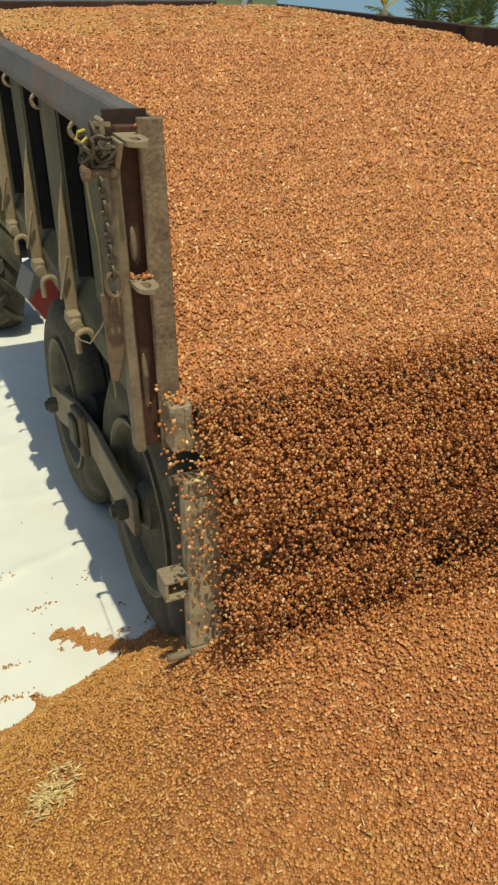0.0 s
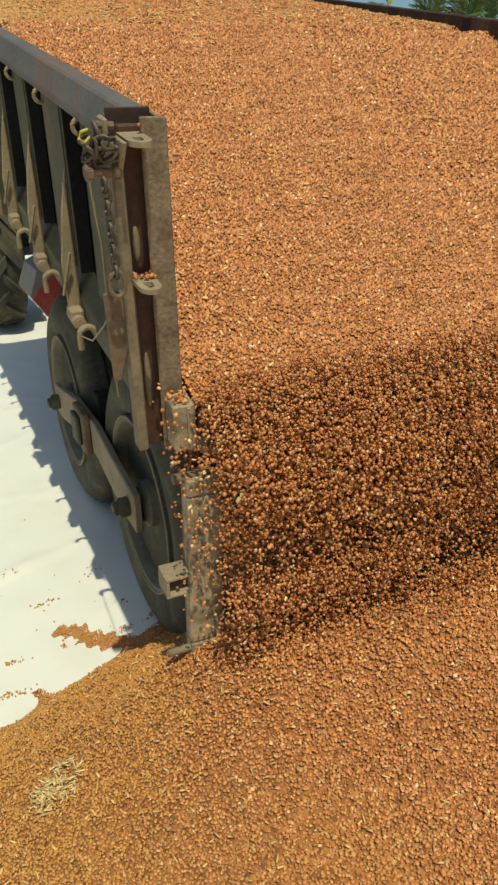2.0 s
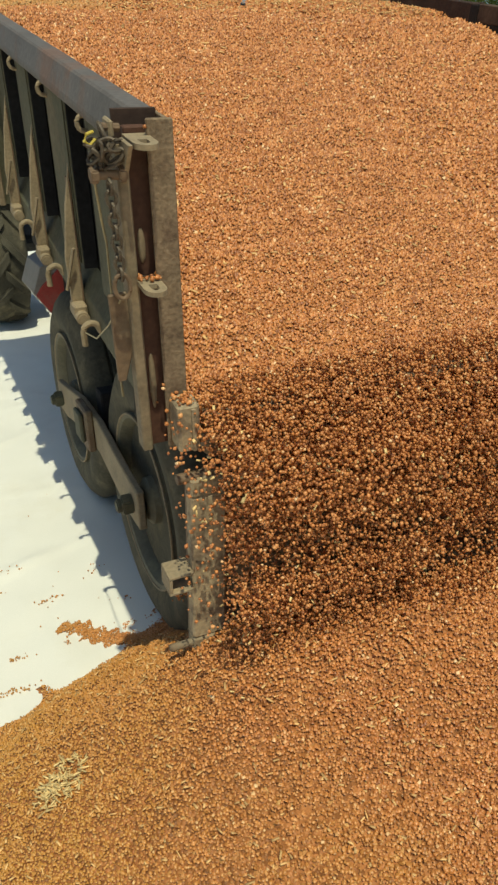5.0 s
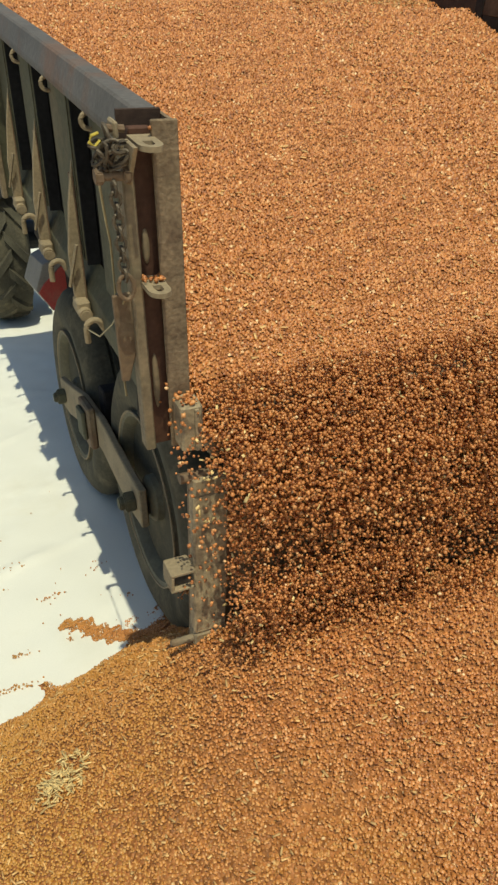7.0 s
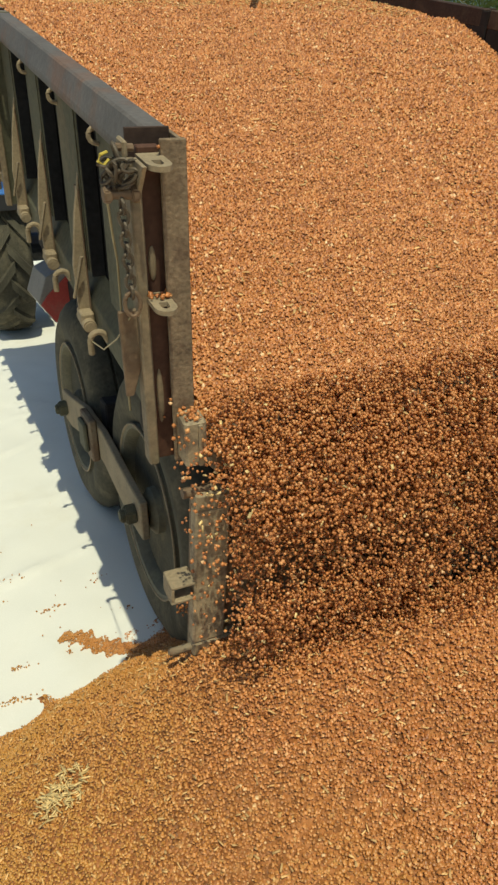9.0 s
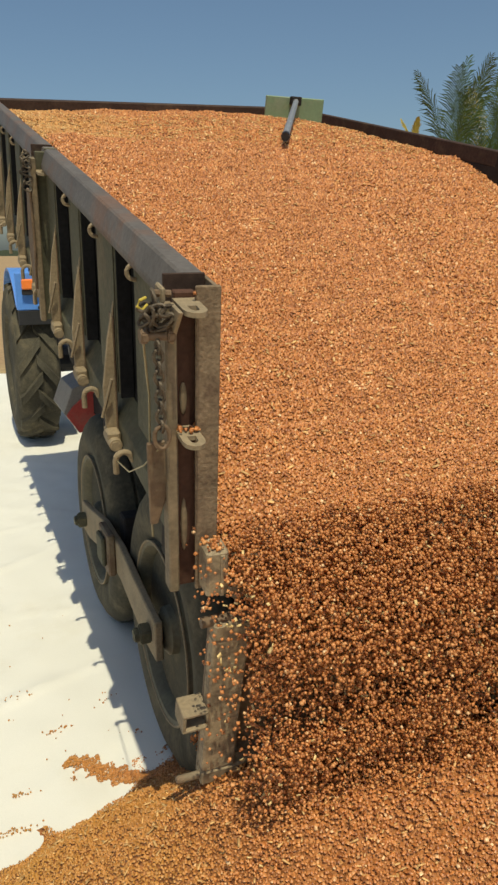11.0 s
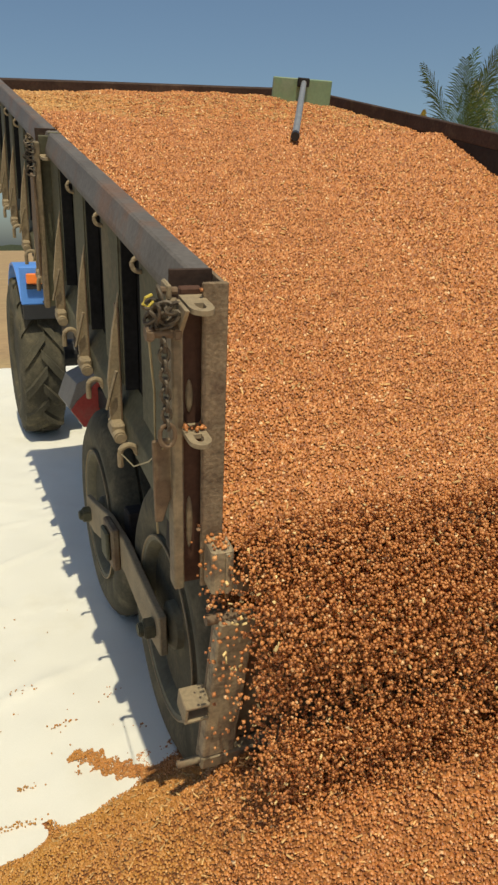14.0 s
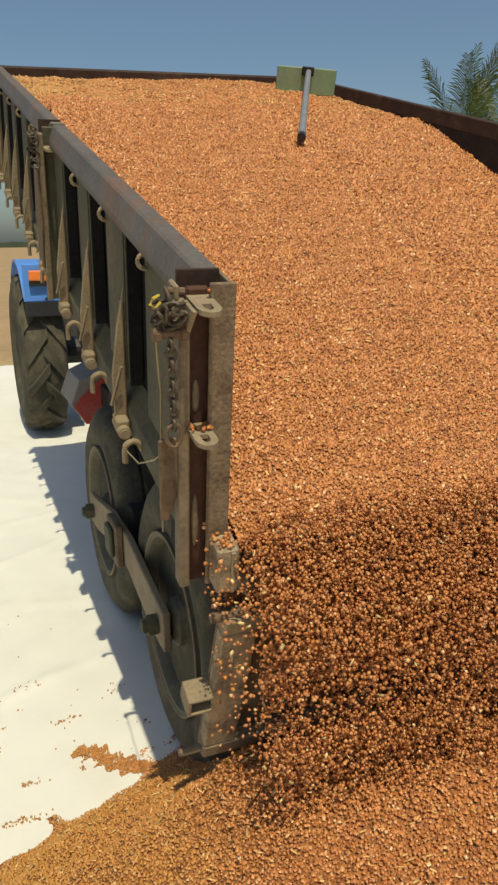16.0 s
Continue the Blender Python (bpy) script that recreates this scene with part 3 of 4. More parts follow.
# ---------------------------------------------------------------- tipping bed (own space: x across, y forward, z up from the hinge)
bed = empty("tipping_bed", bed_m(0))
tagged(bed, "raised dark steel tipping bed with its tailgate hanging open", "tipping bed")
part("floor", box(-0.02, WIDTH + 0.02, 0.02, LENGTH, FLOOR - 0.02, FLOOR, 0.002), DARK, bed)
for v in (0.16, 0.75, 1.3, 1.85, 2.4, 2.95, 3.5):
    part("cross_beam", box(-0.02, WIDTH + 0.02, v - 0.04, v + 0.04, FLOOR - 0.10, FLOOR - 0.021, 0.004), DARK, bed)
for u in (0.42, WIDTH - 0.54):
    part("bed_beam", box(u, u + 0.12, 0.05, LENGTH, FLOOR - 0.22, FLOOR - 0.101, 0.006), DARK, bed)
part("rear_sill", box(0.05, WIDTH - 0.05, -0.045, 0.018, 0.335, 0.435, 0.008), RUST, bed, "dust-covered rear sill channel")
part("front_wall", box(-0.01, WIDTH + 0.01, LENGTH, LENGTH + 0.02, FLOOR - 0.02, 0.90, 0.002), DARK, bed)
part("front_rail", prism([(-0.07, 0.867), (WIDTH + 0.07, 0.930), (WIDTH + 0.07, 1.000), (-0.07, 0.937)], "y", LENGTH - 0.02, LENGTH + 0.05, 0.006), RAIL_RUST, bed)


def top_hook(v, w, parent):
    """A small bent bar under the rail."""
    pts = [(-0.03, v, w - 0.002)] + [(-0.050 - 0.013 * math.sin(a), v, w - 0.016 + 0.014 * math.cos(a)) for a in [math.pi * i / 7 for i in range(8)]] + [(-0.044, v, w - 0.031)]
    return part("rope_hook", tube_along(pts, 0.0048, 8), DUSTY, parent, "bent round-bar rope hook", True)


def low_hook(v, w, parent):
    """A walking-stick hook: out of the bottom rail, over and down."""
    pts = [(-0.045, v, w)] + [(-0.068 - 0.019 * math.sin(a - math.pi / 2), v, w + 0.006 + 0.019 * math.cos(a - math.pi / 2)) for a in [math.pi * i / 8 for i in range(9)]] + [(-0.087, v, w - 0.030)]
    return part("rope_hook", tube_along(pts, 0.0075, 8), DUSTY, parent, "bent round-bar rope hook", True)


def flare(ob):
    """The sides stand a little outwards, most at the open end."""
    for o in (ob, *ob.children_recursive):
        if o.type != "MESH":
            continue
        co = np.empty(len(o.data.vertices) * 3, np.float32)
        o.data.vertices.foreach_get("co", co)
        co = co.reshape(-1, 3)
        co[:, 0] += 0.052 * (TOP - co[:, 2]) * np.clip(1 - co[:, 1] / 3.0, 0, 1)
        o.data.vertices.foreach_set("co", co.ravel())
        o.data.update()


def side_gate(name, v0, v1, recesses, mirror):
    """One drop-side: plate, rail, raised panels, ribs, hinges and hooks; recesses: the sunk fields along it."""
    # the near plate is black so that the sunk fields hold their shade
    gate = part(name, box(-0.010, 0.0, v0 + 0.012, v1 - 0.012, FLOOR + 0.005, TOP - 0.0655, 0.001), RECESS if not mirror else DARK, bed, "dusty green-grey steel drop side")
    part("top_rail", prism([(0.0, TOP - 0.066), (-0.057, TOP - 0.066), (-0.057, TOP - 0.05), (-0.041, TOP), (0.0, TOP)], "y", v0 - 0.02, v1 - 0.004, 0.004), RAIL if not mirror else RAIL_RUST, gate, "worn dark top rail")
    part("bottom_rail", prism([(-0.0105, FLOOR - 0.03), (-0.048, FLOOR - 0.03), (-0.048, FLOOR + 0.035), (-0.0105, FLOOR + 0.10)], "y", v0 + 0.012, v1 - 0.012, 0.003), STEEL, gate)
    ends = [v0 + 0.055] + [e for pair in recesses for e in pair] + [v1 - 0.015]
    for a, e in zip(ends[::2], ends[1::2]):
        if e - a < 0.03:
            continue
        field = box(-0.044, -0.0105, a, e, FLOOR + 0.103, TOP - 0.067, 0.006)
        if e - a > 0.12:
            box(-0.047, -0.0445, a + 0.012, a + 0.022, FLOOR + 0.108, TOP - 0.072, 0.001, field)
        part("panel", field, STEEL, gate)
    # black lining puts the gap's shade on the panel's rear edge
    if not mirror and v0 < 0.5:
        part("panel_edge", box(-0.043, -0.0108, ends[0] - 0.005, ends[0] - 0.0003, FLOOR + 0.10, TOP - 0.068, 0.001), RECESS, gate, "black lining added for the shaded gap behind the panel")
    for a, e in recesses:
        # shade inside the sunk field, added as a black lining
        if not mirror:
            part("recess_wall", box(-0.043, -0.0108, e - 0.005, e - 0.0003, FLOOR + 0.10, TOP - 0.068, 0.001), RECESS, gate, "black lining added for the shade in the sunk field")
        g0 = e + 0.018
        rib = prism([(-0.0475, FLOOR + 0.335), (-0.0475, FLOOR - 0.03), (-0.078, FLOOR - 0.03), (-0.081, FLOOR + 0.12), (-0.066, FLOOR + 0.24)], "y", g0, g0 + 0.012, 0.002)
        part("gusset", rib, DUSTY, gate, "dusty tapered gusset plate")
        part("rib_strip", box(-0.0525, -0.0480, g0 - 0.002, g0 + 0.035, FLOOR + 0.0, FLOOR + 0.30, 0.001), RUST, gate)
        part("rib_stay", rod((-0.064, g0 - 0.022, FLOOR + 0.152), (-0.088, g0 - 0.006, FLOOR + 0.045), 0.0042, 6), DUSTY, gate, "thin slanting stay", True)
        part("hinge_block", box(-0.082, -0.049, g0 - 0.03, g0 + 0.02, FLOOR - 0.026, FLOOR + 0.012, 0.005), DUSTY, gate)
        part("hinge_pin", rod((-0.066, g0 - 0.05, FLOOR - 0.016), (-0.066, g0 + 0.03, FLOOR - 0.016), 0.0165, 14, bevel=0.004), DUSTY, gate, "", True)
        low_hook(a + 0.05, FLOOR - 0.012, gate)
        top_hook(a - 0.025, TOP - 0.062, gate)
    flare(gate)
    if mirror:
        gate.matrix_local = Matrix.Translation((WIDTH, 0, 0.062)) @ Matrix.Diagonal((-1, 1, 1, 1))
    return gate


for mirror in (False, True):
    side_gate("drop_side", 0.09, 1.580, ((0.393, 0.558), (0.767, 0.966), (1.15, 1.375)), mirror)
    side_gate("drop_side", 1.640, 3.70, ((1.71, 1.84), (2.06, 2.27), (2.49, 2.70), (2.89, 3.09), (3.30, 3.50)), mirror)


def chain(points, parent, size=0.011, wire=0.0028):
    """Oval links, each turned a quarter against the last."""
    pts = [Vector(p) for p in points]
    for i, (a, b) in enumerate(zip(pts, pts[1:])):
        d = (b - a).normalized()
        s = d.cross(Vector((0.9, 0.1, 0.3))).normalized()
        if i % 2:
            s = d.cross(s)
        c, h = (a + b) / 2, (b - a).length * 0.5 + wire
        loop = [c + d * h * math.cos(q) + s * size * 0.62 * math.sin(q) for q in [2 * math.pi * j / 12 for j in range(12)]]
        part("chain_link", tube_along(loop, wire, 6, closed=True), CHAIN, parent, "", True)


def end_post(v, parent_name, label, metal):
    """A channel post with eye lugs, a bolt and a chain."""
    plate = box(-0.042, 0.0, v - 0.006, v + 0.001, FLOOR - 0.05, TOP + 0.002, 0.002)
    box(-0.007, 0.0, v + 0.0012, v + 0.075, FLOOR - 0.05, TOP - 0.002, 0.001, plate)
    post = part(parent_name, plate, metal, bed, label)
    part("channel_web", box(-0.0715, -0.036, v + 0.014, v + 0.03, FLOOR - 0.05, TOP - 0.012, 0.002), WEB if v == 0.0 else metal, post)
    part("channel_flange", box(-0.091, -0.072, v - 0.004, v + 0.0295, FLOOR - 0.05, TOP - 0.03, 0.003), OLIVE, post)
    part("rail_end", box(-0.078, -0.0075, v + 0.052, v + 0.058, TOP - 0.075, TOP + 0.006, 0.001), RAIL_RUST, post, "rusty end plate of the rail")
    return post


def eye_lug(v, w, parent, u0=-0.062, u1=-0.022):
    """A flat lug with a long hole, standing out to the rear."""
    own = bmesh.new()
    um, rad = (u0 + u1) / 2, (u1 - u0) / 2
    outer, inner = [], []
    for i in range(17):
        a = math.pi + math.pi * i / 16
        outer.append((um + rad * math.cos(a), v - 0.042 + 0.022 * math.sin(a)))
        inner.append((um + rad * 0.38 * math.cos(a), v - 0.041 + 0.011 * math.sin(a)))
    outer.append((u1, v + 0.012))
    outer.insert(0, (u0, v + 0.012))
    inner.append((um + rad * 0.38, v - 0.028))
    inner.insert(0, (um - rad * 0.38, v - 0.028))
    lay = []
    for z in (w - 0.004, w + 0.004):
        lay.append(([own.verts.new((x, y, z)) for x, y in outer], [own.verts.new((x, y, z)) for x, y in inner]))
    m = len(outer)
    for i in range(m):
        j = (i + 1) % m
        for k2 in (0, 1):
            o, q = lay[k2]
            own.faces.new((o[i], o[j], q[j], q[i]))
        for s in (0, 1):
            own.faces.new((lay[0][s][i], lay[0][s][j], lay[1][s][j], lay[1][s][i]))
    return part("eye_lug", own, DUSTY, parent, "dusty flat lug with a long hole")


def slot_oval(u, w, h, v, parent):
    """A raised olive oval, added in place of a slot through the channel's web."""
    own = bmesh.new()
    bmesh.ops.create_uvsphere(own, u_segments=14, v_segments=8, radius=1)
    bmesh.ops.transform(own, matrix=Matrix.Translation((u, v, w)) @ Matrix.Diagonal((0.0065, 0.0035, h, 1)), verts=own.verts[:])
    return part("web_plug", own, OLIVE, parent, "", True)


for mirror in (False, True):
    post = end_post(0.0, "rear_post", "weathered tan-grey channel post at the open end", POST)
    eye_lug(0.0, 0.912, post, -0.075, -0.037)
    eye_lug(0.0, 0.690, post, -0.076, -0.038)
    part("lug_stay", prism([(-0.055, 0.914), (-0.002, 0.914), (-0.002, 0.845)], "x", -0.084, -0.077, 0.001), DUSTY, post)
    slot_oval(-0.058, 0.744, 0.030, 0.0135, post)
    slot_oval(-0.058, 0.490, 0.058, 0.0135, post)
    part("clevis", box(-0.100, -0.0915, -0.012, 0.02, 0.915, 0.940, 0.003), DUSTY, post)
    part("clevis_pin", rod((-0.112, -0.004, 0.930), (-0.082, -0.004, 0.928), 0.006, 8), RUST, post, "", True)
    part("chain_bolt", rod((-0.125, -0.012, 0.866), (-0.088, -0.012, 0.864), 0.0075, 12, bevel=0.002), RUST, post, "", True)
    for u in (-0.128, -0.086):
        part("bolt_head", rod((u - 0.006, -0.012, 0.866), (u + 0.006, -0.012, 0.866), 0.014, 6, bevel=0.002), RUST, post)
    pts = [(-0.108 + 0.0004 * i, -0.018, 0.858 - 0.0170 * i) for i in range(10)]
    chain(pts, post, 0.0125, 0.0032)
    part("chain_ring", tube_along([(-0.104 + 0.013 * math.cos(q), -0.018, 0.692 + 0.021 * math.sin(q)) for q in [2 * math.pi * j / 16 for j in range(16)]], 0.0038, 8, closed=True), RUST, post, "", True)
    rr = random.Random(8)
    for i in range(13):
        c = Vector((-0.107 + rr.uniform(-0.018, 0.014), -0.016 + rr.uniform(-0.012, 0.012), 0.902 + rr.uniform(-0.028, 0.024)))
        d = Vector((rr.uniform(-1, 1), rr.uniform(-0.5, 0.5), rr.uniform(-1, 1))).normalized() * 0.014
        chain([c - d, c + d], post, 0.012, 0.003)
    part("cord", tube_along([(-0.122, -0.01, 0.925), (-0.134, -0.02, 0.924), (-0.138, -0.02, 0.915), (-0.130, -0.016, 0.908), (-0.120, -0.012, 0.915)], 0.0023, 6), CORD, post, "yellow plastic cord")
    part("tie_wire", tube_along([(-0.086, 0.43, 0.398), (-0.094, 0.28, 0.455), (-0.10, 0.13, 0.555), (-0.106, -0.01, 0.668)], 0.0015, 6), WIRE, post, "thin tie wire")
    part("latch_arm", prism([(-0.122, 0.665), (-0.088, 0.668), (-0.088, 0.56), (-0.106, 0.50), (-0.120, 0.50)], "y", 0.012, 0.02, 0.002), RUST, post, "rusty flat latch arm")
    knuckle = box(-0.037, 0.006, -0.056, -0.0065, 0.366, 0.468, 0.005)
    box(-0.012, -0.004, -0.061, -0.0565, 0.370, 0.462, 0.001, knuckle)
    part("hinge_knuckle", knuckle, GATE, post, "dust-streaked hinge block")
    part("side_wire", tube_along([(-0.128, -0.01, 0.86), (-0.117, 0.02, 0.79), (-0.106, 0.05, 0.74), (-0.106, 0.06, 0.50), (-0.104, 0.06, 0.44)], 0.0022, 6), WIRE, post, "thin upright tie wire", True)
    part("wire_clip", box(-0.112, -0.092, 0.045, 0.055, 0.500, 0.522, 0.003), DUSTY, post)
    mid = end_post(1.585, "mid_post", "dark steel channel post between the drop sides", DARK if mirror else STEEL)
    eye_lug(1.585, 0.865, mid, -0.075, -0.037)
    pts = [(-0.108 + 0.016 * math.sin(i * 2.0), 1.575 + 0.01 * math.cos(i), 0.93 - 0.012 * i) for i in range(11)]
    chain(pts, mid, 0.017)
    part("mid_gusset", prism([(1.57, 0.60), (1.585, 0.80), (1.66, 0.80), (1.70, 0.62), (1.65, 0.50), (1.60, 0.46)], "x", -0.100, -0.0915, 0.002), RUST, mid)
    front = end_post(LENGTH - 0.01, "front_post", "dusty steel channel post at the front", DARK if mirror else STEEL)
    for p in (post, mid, front):
        flare(p)
    if mirror:
        for p in (post, mid, front):
            p.matrix_local = Matrix.Translation((WIDTH, 0, 0.057)) @ Matrix.Diagonal((-1, 1, 1, 1))

gate = part("tailgate", box(0.004, WIDTH - 0.004, -0.032, -0.020, -0.155, 0.295, 0.002), RUST, bed, "dusty rusty tailgate hanging open")
for w in (-0.155, 0.262):
    part("gate_rail", box(0.002, WIDTH - 0.002, -0.066, -0.0325, w, w + 0.04, 0.004), DUSTY, gate)
for u in (0.002, 0.45, 0.9, 1.35, WIDTH - 0.04):
    part("gate_post", box(u, u + (0.038 if u > 0.1 else 0.075), -0.064, -0.0325, -0.1145, 0.2615, 0.004), RUST if u > 0.1 else GATE, gate)
for s in (0, 1):
    br = bmesh.new()
    u0, u1 = (-0.052, 0.001) if s == 0 else (WIDTH - 0.001, WIDTH + 0.052)
    for a, b, c, d in ((-0.075, -0.02, 0.078, 0.086), (-0.075, -0.02, 0.036, 0.044)):
        box(u0, u1, a, b, c, d, 0.002, br)
    box(u0 if s == 0 else u1 - 0.007, u0 + 0.007 if s == 0 else u1, -0.075, -0.02, 0.0445, 0.0775, 0.001, br)
    part("latch_bracket", br, DUSTY, gate, "dusty open latch bracket")
    pu = (-0.05, 0.01) if s == 0 else (WIDTH - 0.01, WIDTH + 0.055)
    part("gate_pin", rod((pu[0], -0.05, -0.135), (pu[1], -0.05, -0.135), 0.009, 12, bevel=0.002), RUST, gate, "", True)
    hu = 0.0 if s == 0 else WIDTH
    part("gate_hinge", rod((hu - 0.02, -0.045, 0.30), (hu + 0.06, -0.045, 0.30), 0.011, 10), RUST, gate, "", True)

HINGE = (0.009, -0.045, 0.30)
for ob in (gate, *gate.children):
    ob.data.transform(Matrix.Translation((0.0, 0.045, -0.30)))
gate.matrix_local = pose(*HINGE)

cp = [np.column_stack([RNG.uniform(a, e, n), RNG.uniform(c, d, n), np.full(n, w) + RNG.uniform(0, 0.003, n)])
      for a, e, c, d, w, n in ((-0.062, -0.026, -0.022, 0.003, 0.698, 18), (-0.066, -0.036, -0.01, 0.003, 0.928, 2), (0.055, 1.77, -0.042, 0.014, 0.4385, 900), (-0.010, 0.026, -0.052, -0.01, 0.471, 26))]
cv2, cf2 = kernels(np.concatenate(cp), 12)
caught = part("caught_grain", stuff_mesh("caught_grain", [(cv2, cf2, KERNEL)]), KERNEL, bed, "brown kernels caught on the ledges")
caught["kind"] = "stuff"

# ---------------------------------------------------------------- the load


def level_top(U, V):
    h = 0.918 + 0.05 * np.exp(-((U - 1.12) / 0.55) ** 2) * np.clip((V - 2.3) / 0.9, 0, 1) + 0.022 * np.exp(-((U - 1.6) / 0.28) ** 2) * np.clip((V - 2.2) / 0.5, 0, 1) - 0.005 * np.clip((U - 1.6) / 0.22, 0, 1) + 0.012 * waves(U, V, 0.7, 21) * 0.7 + 0.006 * waves(U, V, 0.25, 22)
    return h - 0.05 * np.clip((V - 3.4) / 0.3, 0, 1)


def load_z(U, V):
    h = np.minimum(level_top(U, V) - 0.012, LIP - 0.014 - 0.03 * np.clip(V / 0.5, 0, 1) + V * math.tan(radians(11.6)))
    edge = (U < 0.006) | (U > WIDTH - 0.006) | (V < 0.006) | (V > LENGTH - 0.006)
    return np.where(edge, FLOOR + 0.002, h)


lv, lf = sheet(0.002, WIDTH - 0.002, 0.02, LENGTH - 0.002, 120, 220, load_z)
px, py = jitter_grid(0.01, WIDTH - 0.01, 2.15, LENGTH - 0.012, 0.0112)
kv, kf = kernels(np.column_stack([px, py, load_z(px, py) + RNG.uniform(-0.001, 0.004, len(px))]), 6, KR * 1.3)
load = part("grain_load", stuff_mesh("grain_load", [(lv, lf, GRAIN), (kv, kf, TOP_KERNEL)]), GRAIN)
tagged(load, "reddish-brown grain filling the tipping bed", "grain load", kind="stuff")


def crown_z(U, V):
    h = level_top(U, V + 1.9)
    h = h - 0.125 * np.clip(1 - V / 0.40, 0, 1) ** 1.7
    edge = (U < 0.006) | (U > WIDTH - 0.006) | (V < 0.004) | (V > 1.296)
    return np.where(edge, h - 0.07, h)


lv, lf = sheet(0.002, WIDTH - 0.002, 0.0, 1.30, 120, 90, lambda U, V: crown_z(U, V) - 0.005)
px, py = jitter_grid(0.01, WIDTH - 0.01, 0.01, 1.28, 0.0112)
kv, kf = kernels(np.column_stack([px, py, crown_z(px, py) + RNG.uniform(-0.002, 0.003, len(px))]), 6, KR * 1.3)
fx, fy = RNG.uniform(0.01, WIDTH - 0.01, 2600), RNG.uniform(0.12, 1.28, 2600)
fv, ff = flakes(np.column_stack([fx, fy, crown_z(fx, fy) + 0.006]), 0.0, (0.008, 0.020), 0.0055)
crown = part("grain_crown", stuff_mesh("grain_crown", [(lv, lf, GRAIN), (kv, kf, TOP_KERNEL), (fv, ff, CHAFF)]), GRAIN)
tagged(crown, "level top of the brown grain load breaking away", "grain load", kind="stuff")

STRIP = 0.12


def strip_mesh(seed):
    tail = lambda V: 0.03 * np.clip((V / STRIP - 0.46) / 0.4, 0, 1)
    zf = lambda U, V: 0.007 * waves(U, V * 0, 0.6, 40) + 0.003 * waves(U, V, 0.3, seed)
    v, f = sheet(0.045, WIDTH - 0.002, -STRIP * 0.70, STRIP * 0.66, 90, 9, lambda U, V: zf(U, V) - 0.0048 - tail(V))
    v[:, 1] += 0.006 * waves(v[:, 0], v[:, 0] * 0, 0.12, 5)
    near, far = jitter_grid(0.014, 0.95, -STRIP * 0.86, STRIP * 0.66, 0.0066), jitter_grid(0.95, WIDTH - 0.006, -STRIP * 0.86, STRIP * 0.66, 0.0100)
    x, y = np.concatenate([near[0], far[0]]), np.concatenate([near[1], far[1]])
    keep = (y > -STRIP * (0.56 + 0.28 * RNG.uniform(size=len(y)))) & (y < STRIP * (0.46 + 0.16 * RNG.uniform(size=len(y)))) & (RNG.uniform(size=len(y)) < np.clip(0.35 + x / 0.075, 0, 1))
    x, y = x[keep], y[keep]
    b = kernels(np.column_stack([x, y + 0.006 * waves(x, x * 0, 0.12, 5), zf(x, y) - tail(y) + RNG.uniform(-0.0016, 0.0020, len(x)) + 0.0012 * waves(x, y, 0.05, seed + 3)]), 6, KR * np.where(x < 0.95, 0.88, 1.22)[:, None])
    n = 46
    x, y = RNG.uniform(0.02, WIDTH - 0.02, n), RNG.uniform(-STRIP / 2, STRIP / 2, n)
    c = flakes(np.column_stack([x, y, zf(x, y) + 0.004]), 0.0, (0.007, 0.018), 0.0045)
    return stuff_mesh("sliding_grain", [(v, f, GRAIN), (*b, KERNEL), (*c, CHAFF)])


STRIP_MESHES = [strip_mesh(40 + i) for i in range(7)]
strips = []
for i in range(63):
    ob = part("sliding_grain", STRIP_MESHES[(i * 3) % 7], GRAIN)
    strips.append(tagged(ob, "layer of brown grain sliding down the load", "sliding grain", "sliding layers of grain", "stuff"))


def clump_mesh(u0, u1, n, seed):
    r = np.random.default_rng(seed)
    x = u0 + (u1 - u0) * r.uniform(size=n) + r.normal(0, 0.010, n)
    if u0 < 0.2:
        x = np.where(r.uniform(size=n) < 0.018, r.uniform(-0.03, 0.1, n), 0.052 + (u1 - 0.052) * r.uniform(size=n) ** 0.85 + r.normal(0, 0.014, n))
    y = 0.015 - np.abs(r.normal(0, 0.13, n))
    z = np.abs(r.normal(0, 0.026, n)) * np.where(r.uniform(size=n) < 0.35, -0.7, 1)
    a = kernels(np.column_stack([x, y, z]), 12 if u0 < 0.2 else 8, KR * 0.98, 0.2)
    m = max(3, n // 90)
    b = flakes(np.column_stack([r.uniform(u0, u1, m), -np.abs(r.normal(0, 0.1, m)), r.normal(0, 0.02, m)]), 0.5, (0.006, 0.013), 0.0045)
    return stuff_mesh("falling_grain", [(*a, KERNEL), (*b, STRAW)])


CYCLE = 18                        # frames from one fall of a clump to its next
falls = []
for c, (u0, u1, n) in enumerate(((0.0, 0.5, 4000), (0.5, 1.05, 3900), (1.05, 1.825, 2200))):
    kinds = [clump_mesh(u0, u1, n, 60 + 10 * c + i) for i in range(3)]
    for k in range(9):
        ob = part("falling_grain", kinds[k % 3], KERNEL)
        tagged(ob, "loose brown kernels pouring off the bed", "falling grain", "falling grain clumps", "stuff")
        falls.append((ob, 2 * k + c % 2))

